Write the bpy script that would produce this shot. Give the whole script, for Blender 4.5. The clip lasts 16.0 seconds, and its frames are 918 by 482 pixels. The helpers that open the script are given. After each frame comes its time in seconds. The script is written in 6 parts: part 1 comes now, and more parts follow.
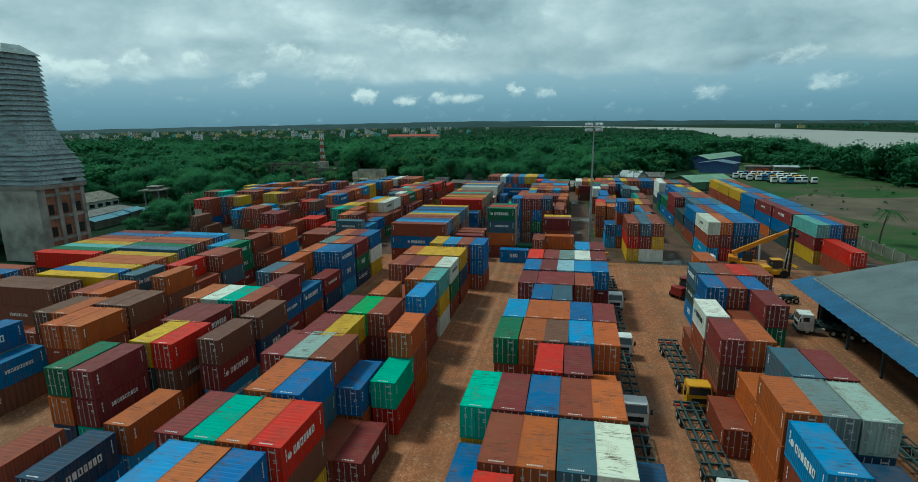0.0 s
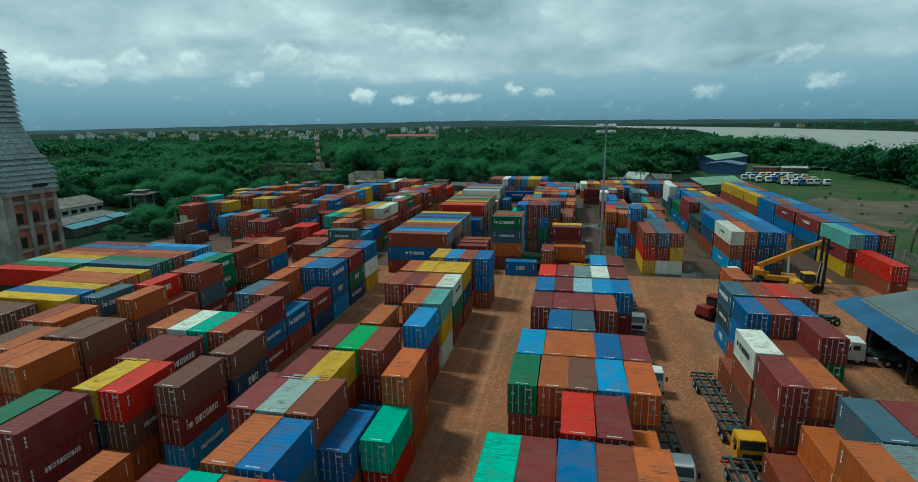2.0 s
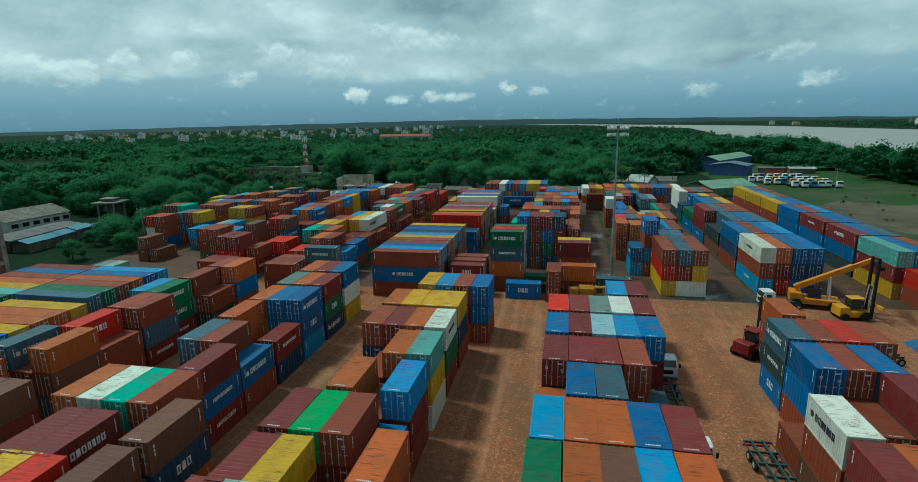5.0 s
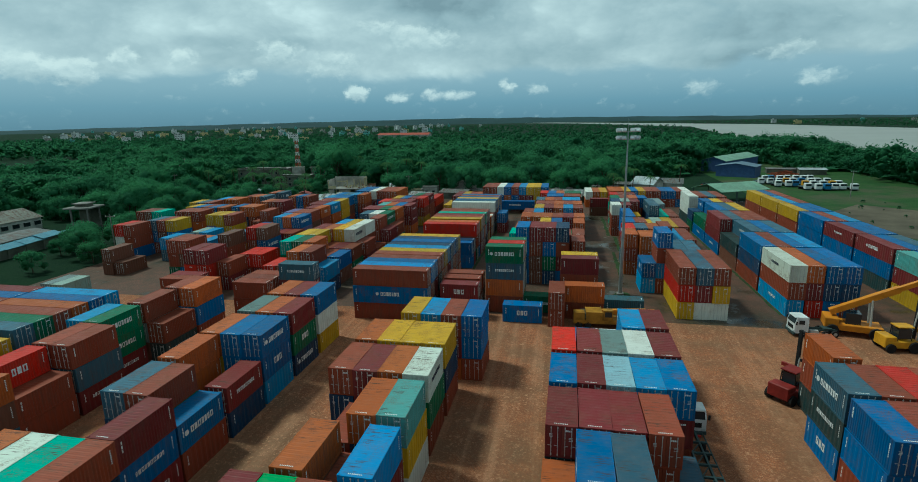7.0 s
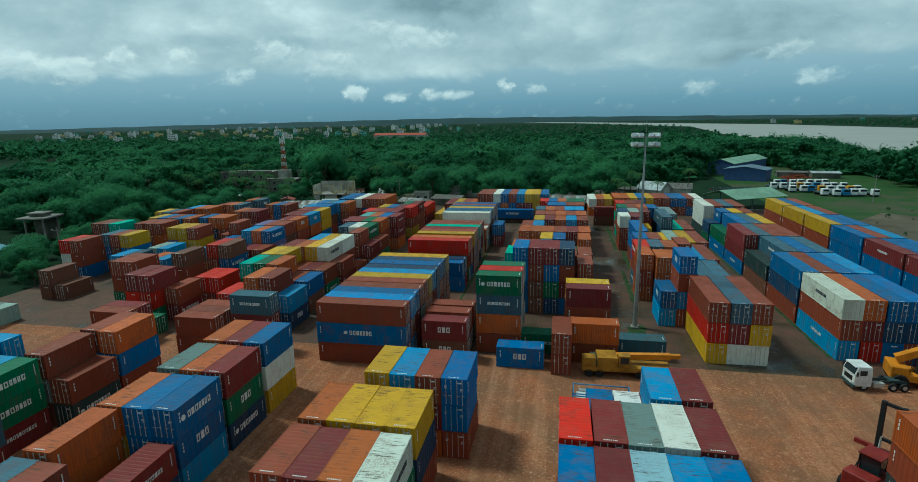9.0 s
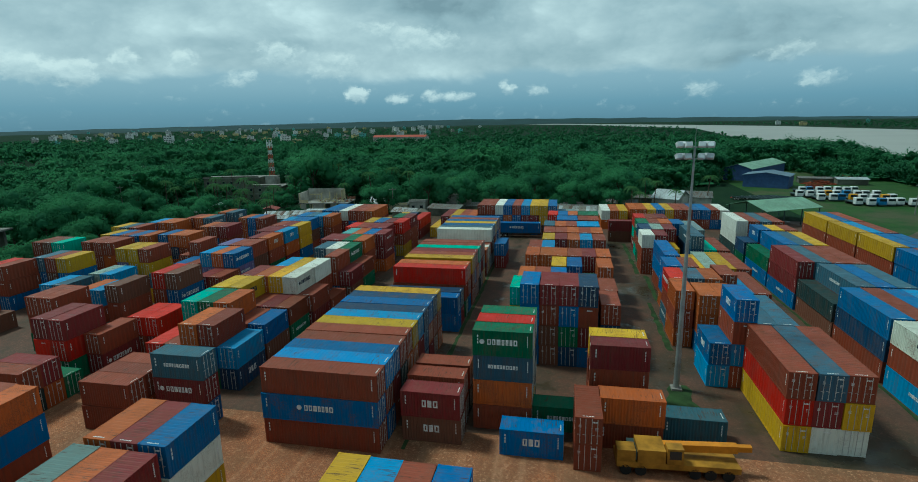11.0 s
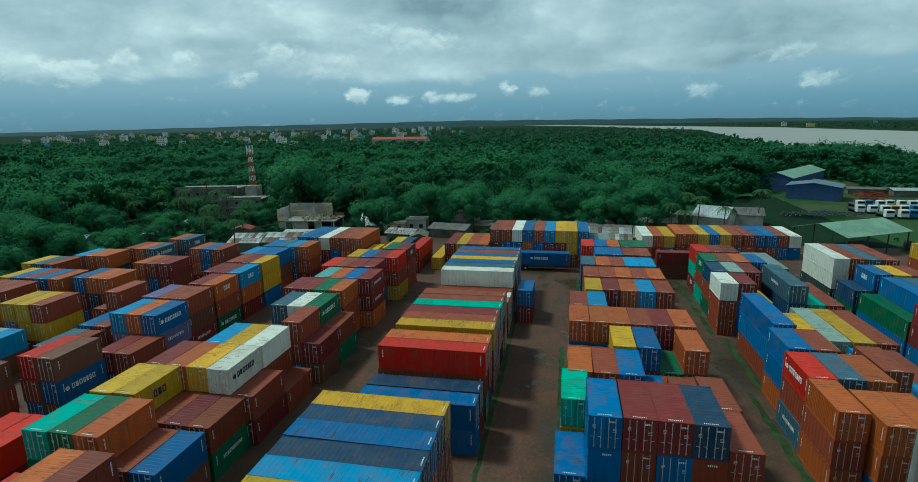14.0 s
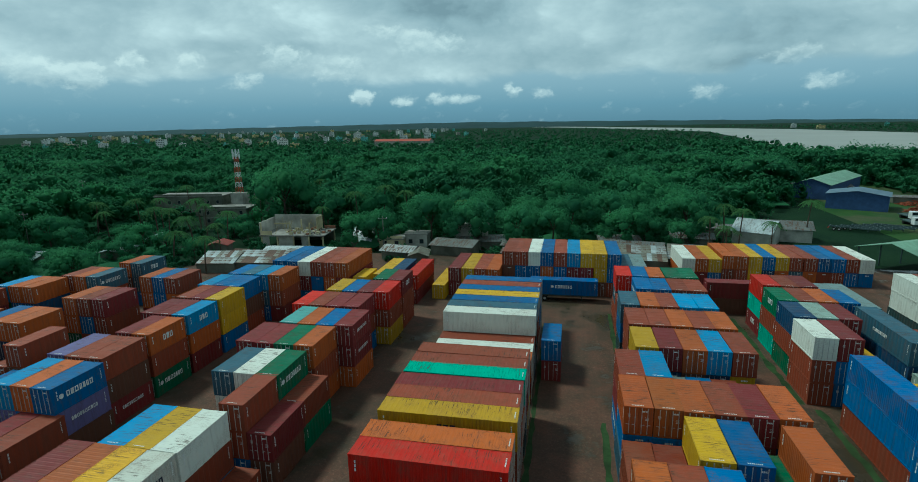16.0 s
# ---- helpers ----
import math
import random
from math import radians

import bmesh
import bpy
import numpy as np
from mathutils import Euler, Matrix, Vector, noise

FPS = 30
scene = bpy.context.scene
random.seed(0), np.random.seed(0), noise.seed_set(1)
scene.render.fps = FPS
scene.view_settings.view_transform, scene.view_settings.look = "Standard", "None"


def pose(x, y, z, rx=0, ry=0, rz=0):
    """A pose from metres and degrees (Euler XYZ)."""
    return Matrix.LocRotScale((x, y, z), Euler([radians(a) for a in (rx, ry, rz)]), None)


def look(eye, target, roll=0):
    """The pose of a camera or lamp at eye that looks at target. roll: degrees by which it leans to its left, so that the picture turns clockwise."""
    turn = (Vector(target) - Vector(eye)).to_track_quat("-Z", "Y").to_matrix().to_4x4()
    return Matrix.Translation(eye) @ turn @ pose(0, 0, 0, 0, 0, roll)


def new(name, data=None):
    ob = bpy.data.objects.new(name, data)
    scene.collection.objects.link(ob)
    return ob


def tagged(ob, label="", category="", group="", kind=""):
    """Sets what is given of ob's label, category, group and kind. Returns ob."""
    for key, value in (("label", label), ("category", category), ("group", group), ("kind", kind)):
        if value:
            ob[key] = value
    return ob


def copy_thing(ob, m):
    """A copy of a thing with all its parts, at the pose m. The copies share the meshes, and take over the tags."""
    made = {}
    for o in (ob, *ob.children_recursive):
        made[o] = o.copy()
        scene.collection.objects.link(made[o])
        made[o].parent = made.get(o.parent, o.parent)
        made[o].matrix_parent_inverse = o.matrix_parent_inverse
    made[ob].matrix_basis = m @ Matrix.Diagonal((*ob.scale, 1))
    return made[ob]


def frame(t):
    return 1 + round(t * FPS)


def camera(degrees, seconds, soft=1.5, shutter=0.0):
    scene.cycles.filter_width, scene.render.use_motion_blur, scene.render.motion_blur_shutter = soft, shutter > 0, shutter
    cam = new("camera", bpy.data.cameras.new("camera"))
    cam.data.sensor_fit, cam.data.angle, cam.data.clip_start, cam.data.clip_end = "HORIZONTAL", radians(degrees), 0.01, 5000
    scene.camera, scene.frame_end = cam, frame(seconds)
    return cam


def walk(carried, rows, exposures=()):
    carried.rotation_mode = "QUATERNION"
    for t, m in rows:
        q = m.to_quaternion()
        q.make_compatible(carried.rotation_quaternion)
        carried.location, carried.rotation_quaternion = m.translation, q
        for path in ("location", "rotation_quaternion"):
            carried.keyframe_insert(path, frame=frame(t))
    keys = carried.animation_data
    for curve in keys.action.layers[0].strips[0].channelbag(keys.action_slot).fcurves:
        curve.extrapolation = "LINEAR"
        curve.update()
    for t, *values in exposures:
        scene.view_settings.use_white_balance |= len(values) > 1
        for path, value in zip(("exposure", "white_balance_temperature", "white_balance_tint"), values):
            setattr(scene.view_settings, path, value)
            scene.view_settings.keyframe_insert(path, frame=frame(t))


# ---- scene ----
cam = camera(82, 16.0, soft=0.9)
PATH = [
    (0, -0.76, 9.48, 29.26, 77.45, 0.78, 12.04),
    (0.5, -1.41, 11.63, 29.30, 77.45, 0.78, 12.04),
    (1, -2.06, 13.78, 29.40, 77.43, 0.78, 12.14),
    (1.5, -2.70, 15.91, 29.53, 77.41, 0.79, 12.04),
    (2, -3.34, 18.06, 29.68, 77.38, 0.85, 11.85),
    (2.5, -3.94, 20.20, 29.84, 77.36, 0.87, 11.79),
    (3, -4.48, 22.33, 29.97, 77.36, 0.91, 11.62),
    (3.5, -4.95, 24.45, 30.08, 77.35, 0.99, 11.40),
    (4, -5.32, 26.56, 30.17, 77.38, 1.06, 11.32),
    (6.5, -6.27, 38.42, 30.67, 77.09, 1.10, 11.21),
    (7, -6.50, 41.45, 30.83, 77.10, 1.10, 11.25),
    (7.5, -6.73, 44.73, 30.97, 77.19, 1.09, 11.01),
    (8, -6.98, 48.26, 31.10, 77.20, 1.09, 10.67),
    (8.5, -7.25, 52.03, 31.21, 77.10, 1.09, 10.84),
    (9, -7.57, 56.02, 31.30, 77.06, 1.09, 11.08),
    (11.5, -10.97, 78.35, 31.68, 77.26, 1.07, 11.35),
    (12, -12.16, 83.08, 31.79, 77.28, 1.07, 11.49),
    (12.5, -13.49, 87.85, 31.93, 77.27, 1.07, 11.51),
    (13, -14.88, 92.64, 32.09, 77.30, 1.06, 11.48),
    (13.5, -16.24, 97.44, 32.28, 77.31, 1.06, 11.33),
    (14, -17.46, 102.25, 32.47, 77.33, 1.06, 11.31),
    (14.5, -18.48, 107.07, 32.65, 77.34, 1.05, 11.46),
    (15, -19.31, 111.89, 32.75, 77.30, 1.05, 11.80),
    (15.5, -20.20, 116.72, 32.73, 77.31, 1.05, 11.99),
    (16, -21.71, 121.53, 32.47, 77.50, 1.05, 11.78),
]
EXPOSURES = [(0.0, -0.34, 5480, -18), (16.0, -0.37, 5300, -19)]
walk(cam, [(t, pose(x, y, z, rx, ry, rz)) for t, x, y, z, rx, ry, rz in PATH], EXPOSURES)

# ---- world, sun ----
SUN_EL, SUN_AZ = 58.0, 285.0            # degrees; azimuth clockwise from +y
world = bpy.data.worlds.new("sky")
scene.world = world
world.use_nodes = True
wn, wl = world.node_tree.nodes, world.node_tree.links
wn.clear()


def wnode(kind, **kw):
    n = wn.new(kind)
    for k, v in kw.items():
        n.inputs[k].default_value = v
    return n


def wmath(op, a, b=None, clamp=False):
    n = wn.new("ShaderNodeMath")
    n.operation, n.use_clamp = op, clamp
    for i, v in enumerate((a, b)):
        if v is None:
            continue
        if isinstance(v, (int, float)):
            n.inputs[i].default_value = v
        else:
            wl.new(v, n.inputs[i])
    return n.outputs[0]


def wramp(src, stops):
    n = wn.new("ShaderNodeValToRGB")
    el = n.color_ramp.elements
    while len(el) < len(stops):
        el.new(0.5)
    for e, (p, c) in zip(el, stops):
        e.position, e.color = p, (*c, 1)
    wl.new(src, n.inputs[0])
    return n.outputs[0]


def wmix(fac, a, b):
    n = wn.new("ShaderNodeMix")
    n.data_type = "RGBA"
    for i, v in ((0, fac), (6, a), (7, b)):
        if isinstance(v, (int, float)):
            n.inputs[i].default_value = v
        elif isinstance(v, tuple):
            n.inputs[i].default_value = (*v, 1)
        else:
            wl.new(v, n.inputs[i])
    return n.outputs[2]


sky = wn.new("ShaderNodeTexSky")
sky.sky_type, sky.sun_disc = "NISHITA", False
sky.sun_elevation, sky.sun_rotation = radians(SUN_EL), radians(SUN_AZ)
sky.air_density, sky.dust_density = 1.0, 2.0
coord = wn.new("ShaderNodeTexCoord")
sep = wn.new("ShaderNodeSeparateXYZ")
wl.new(coord.outputs["Generated"], sep.inputs[0])
# cumulus heaps and a broken grey deck, laid out by bearing and height over the horizon (degrees)


def wnoise(vec, scale, detail, rough, distort=0.0):
    n = wnode("ShaderNodeTexNoise", Scale=scale, Detail=detail, Roughness=rough)
    n.inputs["Distortion"].default_value = distort
    wl.new(vec, n.inputs["Vector"])
    return n.outputs[0]


def wvec(x, y):
    n = wn.new("ShaderNodeCombineXYZ")
    wl.new(x, n.inputs[0]), wl.new(y, n.inputs[1])
    return n.outputs[0]


def wsmooth(src, lo, hi, out0=0.0, out1=1.0):
    n = wn.new("ShaderNodeMapRange")
    n.interpolation_type = "SMOOTHSTEP"
    wl.new(src, n.inputs[0])
    for i, v in enumerate((lo, hi, out0, out1)):
        n.inputs[i + 1].default_value = v
    return n.outputs[0]


def wsum(vec, rows):
    """Soft ellipses: bearing, height, half width, half height, amount."""
    total = None
    for a, e, w, h, k in rows:
        m = wn.new("ShaderNodeMapping")
        m.vector_type = "TEXTURE"
        m.inputs["Location"].default_value, m.inputs["Scale"].default_value = (a, e, 0), (w, h, 1)
        wl.new(vec, m.inputs[0])
        ln = wn.new("ShaderNodeVectorMath")
        ln.operation = "LENGTH"
        wl.new(m.outputs[0], ln.inputs[0])
        one = wsmooth(ln.outputs[1 if len(ln.outputs) > 1 else 0], 0.25, 1.45, k, 0.0)
        total = one if total is None else wmath("ADD", total, one)
    return total


rise = sep.outputs[2]
bearing = wmath("MULTIPLY", wmath("ARCTAN2", sep.outputs[0], sep.outputs[1]), 57.2958)
height = wmath("MULTIPLY", wmath("ARCSINE", rise), 57.2958)
HEAPS = [(-49.5, 5.1, 2.2, 1.3, 0.80), (-46.1, 4.7, 1.9, 1.2, 0.95), (-42.2, 5.8, 1.4, 1.0, 0.70), (-37.7, 5.8, 1.4, 1.2, 0.60), (-32.9, 4.5, 1.6, 1.0, 0.45),
         (-29.2, 6.7, 2.2, 1.4, 0.60), (-24.0, 5.6, 3.4, 1.5, 0.55), (-15.1, 7.9, 4.5, 1.4, 0.65), (-21.7, 2.8, 1.2, 0.9, 0.85), (-17.6, 2.4, 1.3, 0.6, 0.52),
         (-14.3, 2.7, 1.0, 0.6, 0.52), (-11.6, 2.5, 1.9, 0.5, 0.50), (-6.2, 3.4, 0.9, 0.8, 0.50), (-3.0, 3.0, 1.4, 0.7, 0.38), (12.5, 2.7, 1.6, 0.9, 0.36), (21.8, 3.2, 2.2, 0.9, 0.40), (19.5, 5.6, 2.4, 0.8, 0.40), (-19.5, 9.2, 3.0, 0.9, 0.4)]
SHADES_ = [(-13.0, 11.6, 7.5, 1.5, 0.45), (15.5, 4.6, 6.5, 1.3, 0.55), (22.0, 8.0, 9.0, 2.2, 0.25), (-35.5, 7.6, 3.0, 0.7, 0.20), (-24.0, 7.6, 3.0, 0.7, 0.22), (0.0, 6.5, 7.0, 1.6, 0.16), (-9.0, 9.4, 6.0, 1.0, 0.15)]


def billow(vec, scale):
    """Rounded heads, small ones on large ones: 1 in their middles."""
    n = wnode("ShaderNodeTexVoronoi", Scale=scale, Detail=3.0, Roughness=0.55, Lacunarity=2.3)
    n.normalize = True
    wl.new(vec, n.inputs["Vector"])
    return wmath("SUBTRACT", 1.0, n.outputs["Distance"])


def heap(lift):
    """How thick a cumulus is, at a point that lies higher by lift degrees."""
    up = wmath("ADD", height, lift)
    curl = wnoise(wvec(wmath("ADD", bearing, 70.0), wmath("MULTIPLY", up, 1.3)), 0.9, 5.0, 0.6)
    push = wmath("MULTIPLY", wmath("SUBTRACT", curl, 0.5), 2.0)
    at_x, at_y = wmath("ADD", bearing, wmath("MULTIPLY", push, 1.1)), wmath("ADD", up, wmath("MULTIPLY", push, 0.5))
    puffs = billow(wvec(at_x, wmath("MULTIPLY", at_y, 1.4)), 0.55)
    return wmath("ADD", wsum(wvec(at_x, at_y), HEAPS), wmath("MULTIPLY", wmath("SUBTRACT", puffs, 0.62), 1.2))


# the deck: soft, pale, with grey undersides
body = wnoise(wvec(bearing, wmath("MULTIPLY", height, 1.9)), 0.085, 8.0, 0.56, 0.2)
fleece = billow(wvec(wmath("ADD", bearing, wmath("MULTIPLY", body, 9.0)), wmath("MULTIPLY", height, 1.5)), 0.16)
deck_form = wmath("ADD", wmath("ADD", wmath("MULTIPLY", wmath("SUBTRACT", body, 0.5), 1.6), wmath("MULTIPLY", wmath("SUBTRACT", fleece, 0.6), 1.0)), 0.53)
deck_form = wmath("SUBTRACT", deck_form, wsum(wvec(bearing, height), SHADES_))
deck = wramp(deck_form, [(0.04, (0.310, 0.380, 0.430)), (0.32, (0.470, 0.545, 0.595)), (0.60, (0.620, 0.675, 0.715)), (0.80, (0.760, 0.800, 0.825)), (1.0, (0.95, 0.97, 0.98))])
spread = wmath("ADD", wmath("MULTIPLY", wmath("SUBTRACT", body, 0.5), 1.4), wsmooth(height, 2.6, 6.6, -0.30, 0.45))
blue = wramp(rise, [(0.0, (0.215, 0.345, 0.450)), (0.030, (0.270, 0.425, 0.550)), (0.062, (0.400, 0.535, 0.645)), (0.10, (0.520, 0.630, 0.725)), (0.25, (0.54, 0.64, 0.73)), (1.0, (0.30, 0.44, 0.60))])
# the heaps: bright heads, greyer feet
thick_here, thick_up = heap(0.0), heap(0.55)
heaped = wmath("MULTIPLY", wsmooth(thick_here, 0.16, 0.72), 0.80)
grey = wramp(wmath("ADD", wmath("MULTIPLY", wmath("SUBTRACT", thick_here, thick_up), 0.8), 0.58),
             [(0.10, (0.480, 0.560, 0.620)), (0.50, (0.680, 0.735, 0.770)), (0.75, (0.860, 0.885, 0.895)), (0.95, (1.0, 1.0, 0.985))])
skycol = wn.new("ShaderNodeVectorMath")
skycol.operation = "SCALE"
skycol.inputs["Scale"].default_value = 0.06
wl.new(sky.outputs[0], skycol.inputs[0])
mixed = wmix(wmath("MULTIPLY", wsmooth(spread, -0.05, 0.30), 0.92), wmix(0.88, skycol.outputs[0], blue), deck)
mixed = wmix(heaped, mixed, grey)
# sky above the view dimmed to cut fill light, as if by unseen cloud
thick = wramp(rise, [(0.24, (1, 1, 1)), (0.60, (0.64, 0.64, 0.65))])
over = wn.new("ShaderNodeMix")
over.data_type, over.blend_type = "RGBA", "MULTIPLY"
over.inputs[0].default_value = 1.0
wl.new(mixed, over.inputs[6]), wl.new(thick, over.inputs[7])
mixed = over.outputs[2]
bg = wnode("ShaderNodeBackground", Strength=1.0)
wl.new(mixed, bg.inputs[0])
out = wn.new("ShaderNodeOutputWorld")
wl.new(bg.outputs[0], out.inputs[0])

sun_data = bpy.data.lights.new("sun", "SUN")
sun_data.energy, sun_data.angle, sun_data.color = 3.08, radians(9.0), (1.0, 0.94, 0.84)
sun = new("sun", sun_data)
az, el = radians(SUN_AZ), radians(SUN_EL)
sun.matrix_world = look((0, 0, 0), (-math.sin(az) * math.cos(el), -math.cos(az) * math.cos(el), -math.sin(el))) @ pose(0, 0, 0)


# ---- materials ----
def shader(name):
    m = bpy.data.materials.new(name)
    m.use_nodes = True
    t = m.node_tree
    return m, t.nodes, t.links, t.nodes["Principled BSDF"]


class Net:
    """Small helper round a material's node tree."""

    def __init__(self, name, rough=0.6, metal=0.0):
        self.mat, self.n, self.l, self.b = shader(name)
        self.b.inputs["Roughness"].default_value = rough
        self.b.inputs["Metallic"].default_value = metal
        self.b.inputs["Specular IOR Level"].default_value = 0.5 if rough < 0.4 else 0.22

    def put(self, sock, v):
        if isinstance(v, (int, float)):
            sock.default_value = v
        elif isinstance(v, tuple):
            sock.default_value = (*v, 1) if len(v) == 3 and sock.type == "RGBA" else v
        else:
            self.l.new(v, sock)

    def coords(self, scale=(1, 1, 1), spread=0.0, which="Object"):
        c = self.n.new("ShaderNodeTexCoord").outputs[which]
        mp = self.n.new("ShaderNodeMapping")
        mp.inputs["Scale"].default_value = scale
        self.l.new(c, mp.inputs[0])
        if spread:
            info = self.n.new("ShaderNodeObjectInfo")
            mul = self.n.new("ShaderNodeVectorMath")
            mul.operation = "SCALE"
            mul.inputs[0].default_value = (spread, spread * 0.7, spread * 1.3)
            self.l.new(info.outputs["Random"], mul.inputs["Scale"])
            self.l.new(mul.outputs[0], mp.inputs["Location"])
        return mp.outputs[0]

    def noise(self, vec, scale, detail=4.0, rough=0.6):
        t = self.n.new("ShaderNodeTexNoise")
        t.inputs["Scale"].default_value, t.inputs["Detail"].default_value, t.inputs["Roughness"].default_value = scale, detail, rough
        self.l.new(vec, t.inputs["Vector"])
        return t.outputs[0]

    def ramp(self, src, *stops):
        r = self.n.new("ShaderNodeValToRGB")
        el = r.color_ramp.elements
        while len(el) < len(stops):
            el.new(0.5)
        for e, (p, c) in zip(el, stops):
            e.position = p
            e.color = (c, c, c, 1) if isinstance(c, (int, float)) else (*c, 1)
        self.l.new(src, r.inputs[0])
        return r.outputs[0]

    def mix(self, fac, a, b, mode="MIX"):
        m = self.n.new("ShaderNodeMix")
        m.data_type, m.blend_type = "RGBA", mode
        self.put(m.inputs[0], fac), self.put(m.inputs[6], a), self.put(m.inputs[7], b)
        return m.outputs[2]

    def math(self, op, a, b):
        m = self.n.new("ShaderNodeMath")
        m.operation = op
        self.put(m.inputs[0], a), self.put(m.inputs[1], b)
        return m.outputs[0]

    def bump(self, height, strength=0.3, dist=0.02):
        b = self.n.new("ShaderNodeBump")
        b.inputs["Strength"].default_value, b.inputs["Distance"].default_value = strength, dist
        self.l.new(height, b.inputs["Height"])
        self.l.new(b.outputs[0], self.b.inputs["Normal"])

    def done(self, colour, rough=None):
        self.put(self.b.inputs["Base Color"], colour)
        if rough is not None:
            self.put(self.b.inputs["Roughness"], rough)
        return self.mat


def plain(name, colour, rough=0.6, metal=0.0, vary=0.25, scale=2.0, world=False):
    """A paint or stone of one colour with soft stains and fine grain."""
    k = Net(name, rough, metal)
    v = k.coords(spread=0.0 if world else 30.0)
    big, fine = k.noise(v, scale * 0.35, 3), k.noise(v, scale * 6, 5)
    dark = tuple(c * (1 - vary) for c in colour)
    lite = tuple(min(1, c * (1 + vary * 0.5)) for c in colour)
    c = k.mix(k.ramp(big, (0.35, 0.0), (0.65, 1.0)), dark, lite)
    c = k.mix(k.ramp(fine, (0.3, 0.35), (0.7, 0.0)), c, tuple(x * 0.7 for x in colour))
    k.bump(fine, 0.15, 0.01)
    return k.done(c)


def container_paint(name, roof=False, bulk=False):
    """Painted steel in the object's own colour: faded, streaked, with rust and dirt."""
    k = Net(name, 0.55)
    info = k.n.new("ShaderNodeObjectInfo")
    base, rnd = info.outputs["Color"], info.outputs["Random"]
    if bulk:
        paint = k.n.new("ShaderNodeAttribute")
        paint.attribute_name = "paint"
        base, rnd = paint.outputs["Color"], k.n.new("ShaderNodeNewGeometry").outputs["Random Per Island"]
    v = k.coords(spread=60.0)
    vs = k.coords((1.6, 1.6, 0.12) if not roof else (0.5, 4.0, 1.0), spread=60.0)
    blot, streak, fine = k.noise(v, 0.55, 4), k.noise(vs, 2.2, 5, 0.7), k.noise(v, 9.0, 5)
    hue = k.n.new("ShaderNodeHueSaturation")
    k.l.new(base, hue.inputs["Color"])
    hue.inputs["Saturation"].default_value = 1.03
    k.l.new(k.ramp(rnd, (0.0, 0.82), (1.0, 1.12)) if not bulk else k.ramp(rnd, (0.0, 0.98), (1.0, 1.02)), hue.inputs["Value"])
    c = k.mix(k.ramp(blot, (0.40, 0.0), (0.68, 0.10 if not bulk else 0.05)), hue.outputs[0], (0.20, 0.16, 0.13))
    pale = k.n.new("ShaderNodeRGBToBW")
    k.l.new(base, pale.inputs[0])
    streak = k.math("SUBTRACT", streak, k.math("MULTIPLY", pale.outputs[0], 0.12))
    c = k.mix(k.ramp(streak, (0.46, 0.0), (0.66, 0.42 if not roof else 0.24)), c, (0.085, 0.050, 0.032))
    rust = k.math("MULTIPLY", k.ramp(blot, (0.50, 0.0), (0.58, 1.0)), k.ramp(fine, (0.48, 0.0), (0.56, 0.75)))
    c = k.mix(k.math("MULTIPLY", rust, k.ramp(rnd, (0.2, 0.1), (0.9, 0.7)) if not bulk else 0.25), c, (0.16, 0.055, 0.025))
    if roof:
        dust = k.ramp(k.noise(v, 1.3, 5, 0.65), (0.47, 0.0), (0.72, 0.08))
        c = k.mix(dust, c, (0.30, 0.24, 0.19))
        scratch = k.noise(k.coords((0.45, 5.0, 1.0), spread=60.0), 1.7, 6, 0.62)
        worn = k.math("MULTIPLY", k.ramp(scratch, (0.55, 0.0), (0.60, 0.80)), k.ramp(k.noise(v, 0.42, 3), (0.46, 0.0), (0.56, 1.0)))
        c = k.mix(worn, c, (0.060, 0.032, 0.020))
    k.bump(fine, 0.12, 0.01)
    return k.done(c, k.ramp(blot, (0.3, 0.45), (0.7, 0.75)))


PAINT, ROOF_PAINT = container_paint("container_paint"), container_paint("container_roof_paint", True)
BULK_PAINT, BULK_ROOF = container_paint("bulk_paint", False, True), container_paint("bulk_roof_paint", True, True)
LOCK_STEEL = plain("galvanised_steel", (0.52, 0.51, 0.48), 0.5, 0.25)
MARK_WHITE = plain("white_stencil_paint", (0.72, 0.72, 0.70), 0.6, vary=0.3, scale=6)
MARK_DARK = plain("dark_stencil_paint", (0.030, 0.035, 0.060), 0.6)
MARK_RED = plain("red_stencil_paint", (0.62, 0.03, 0.03), 0.6)
BLACK = plain("black_rubber", (0.018, 0.018, 0.018), 0.8)
CHASSIS = plain("dark_chassis_steel", (0.055, 0.085, 0.085), 0.6, 0.2)
WHITE = plain("white_cab_paint", (0.72, 0.73, 0.72), 0.35)
YELLOW = plain("yellow_machine_paint", (0.62, 0.30, 0.015), 0.45)
ORANGE = plain("orange_boom_paint", (0.60, 0.22, 0.015), 0.45)
RED = plain("red_machine_paint", (0.22, 0.022, 0.018), 0.55, vary=0.4)
GLASS = plain("dark_window_glass", (0.02, 0.03, 0.035), 0.08, vary=0.05)
CONCRETE = plain("weathered_concrete", (0.27, 0.255, 0.23), 0.9, vary=0.45, scale=0.8)
ZINC = plain("zinc_mast_steel", (0.36, 0.38, 0.38), 0.45, 0.5)
LAMP = plain("lamp_housing", (0.65, 0.67, 0.68), 0.4)
BRICK_RED = plain("old_brick", (0.26, 0.12, 0.075), 0.9, vary=0.4, scale=1.2)


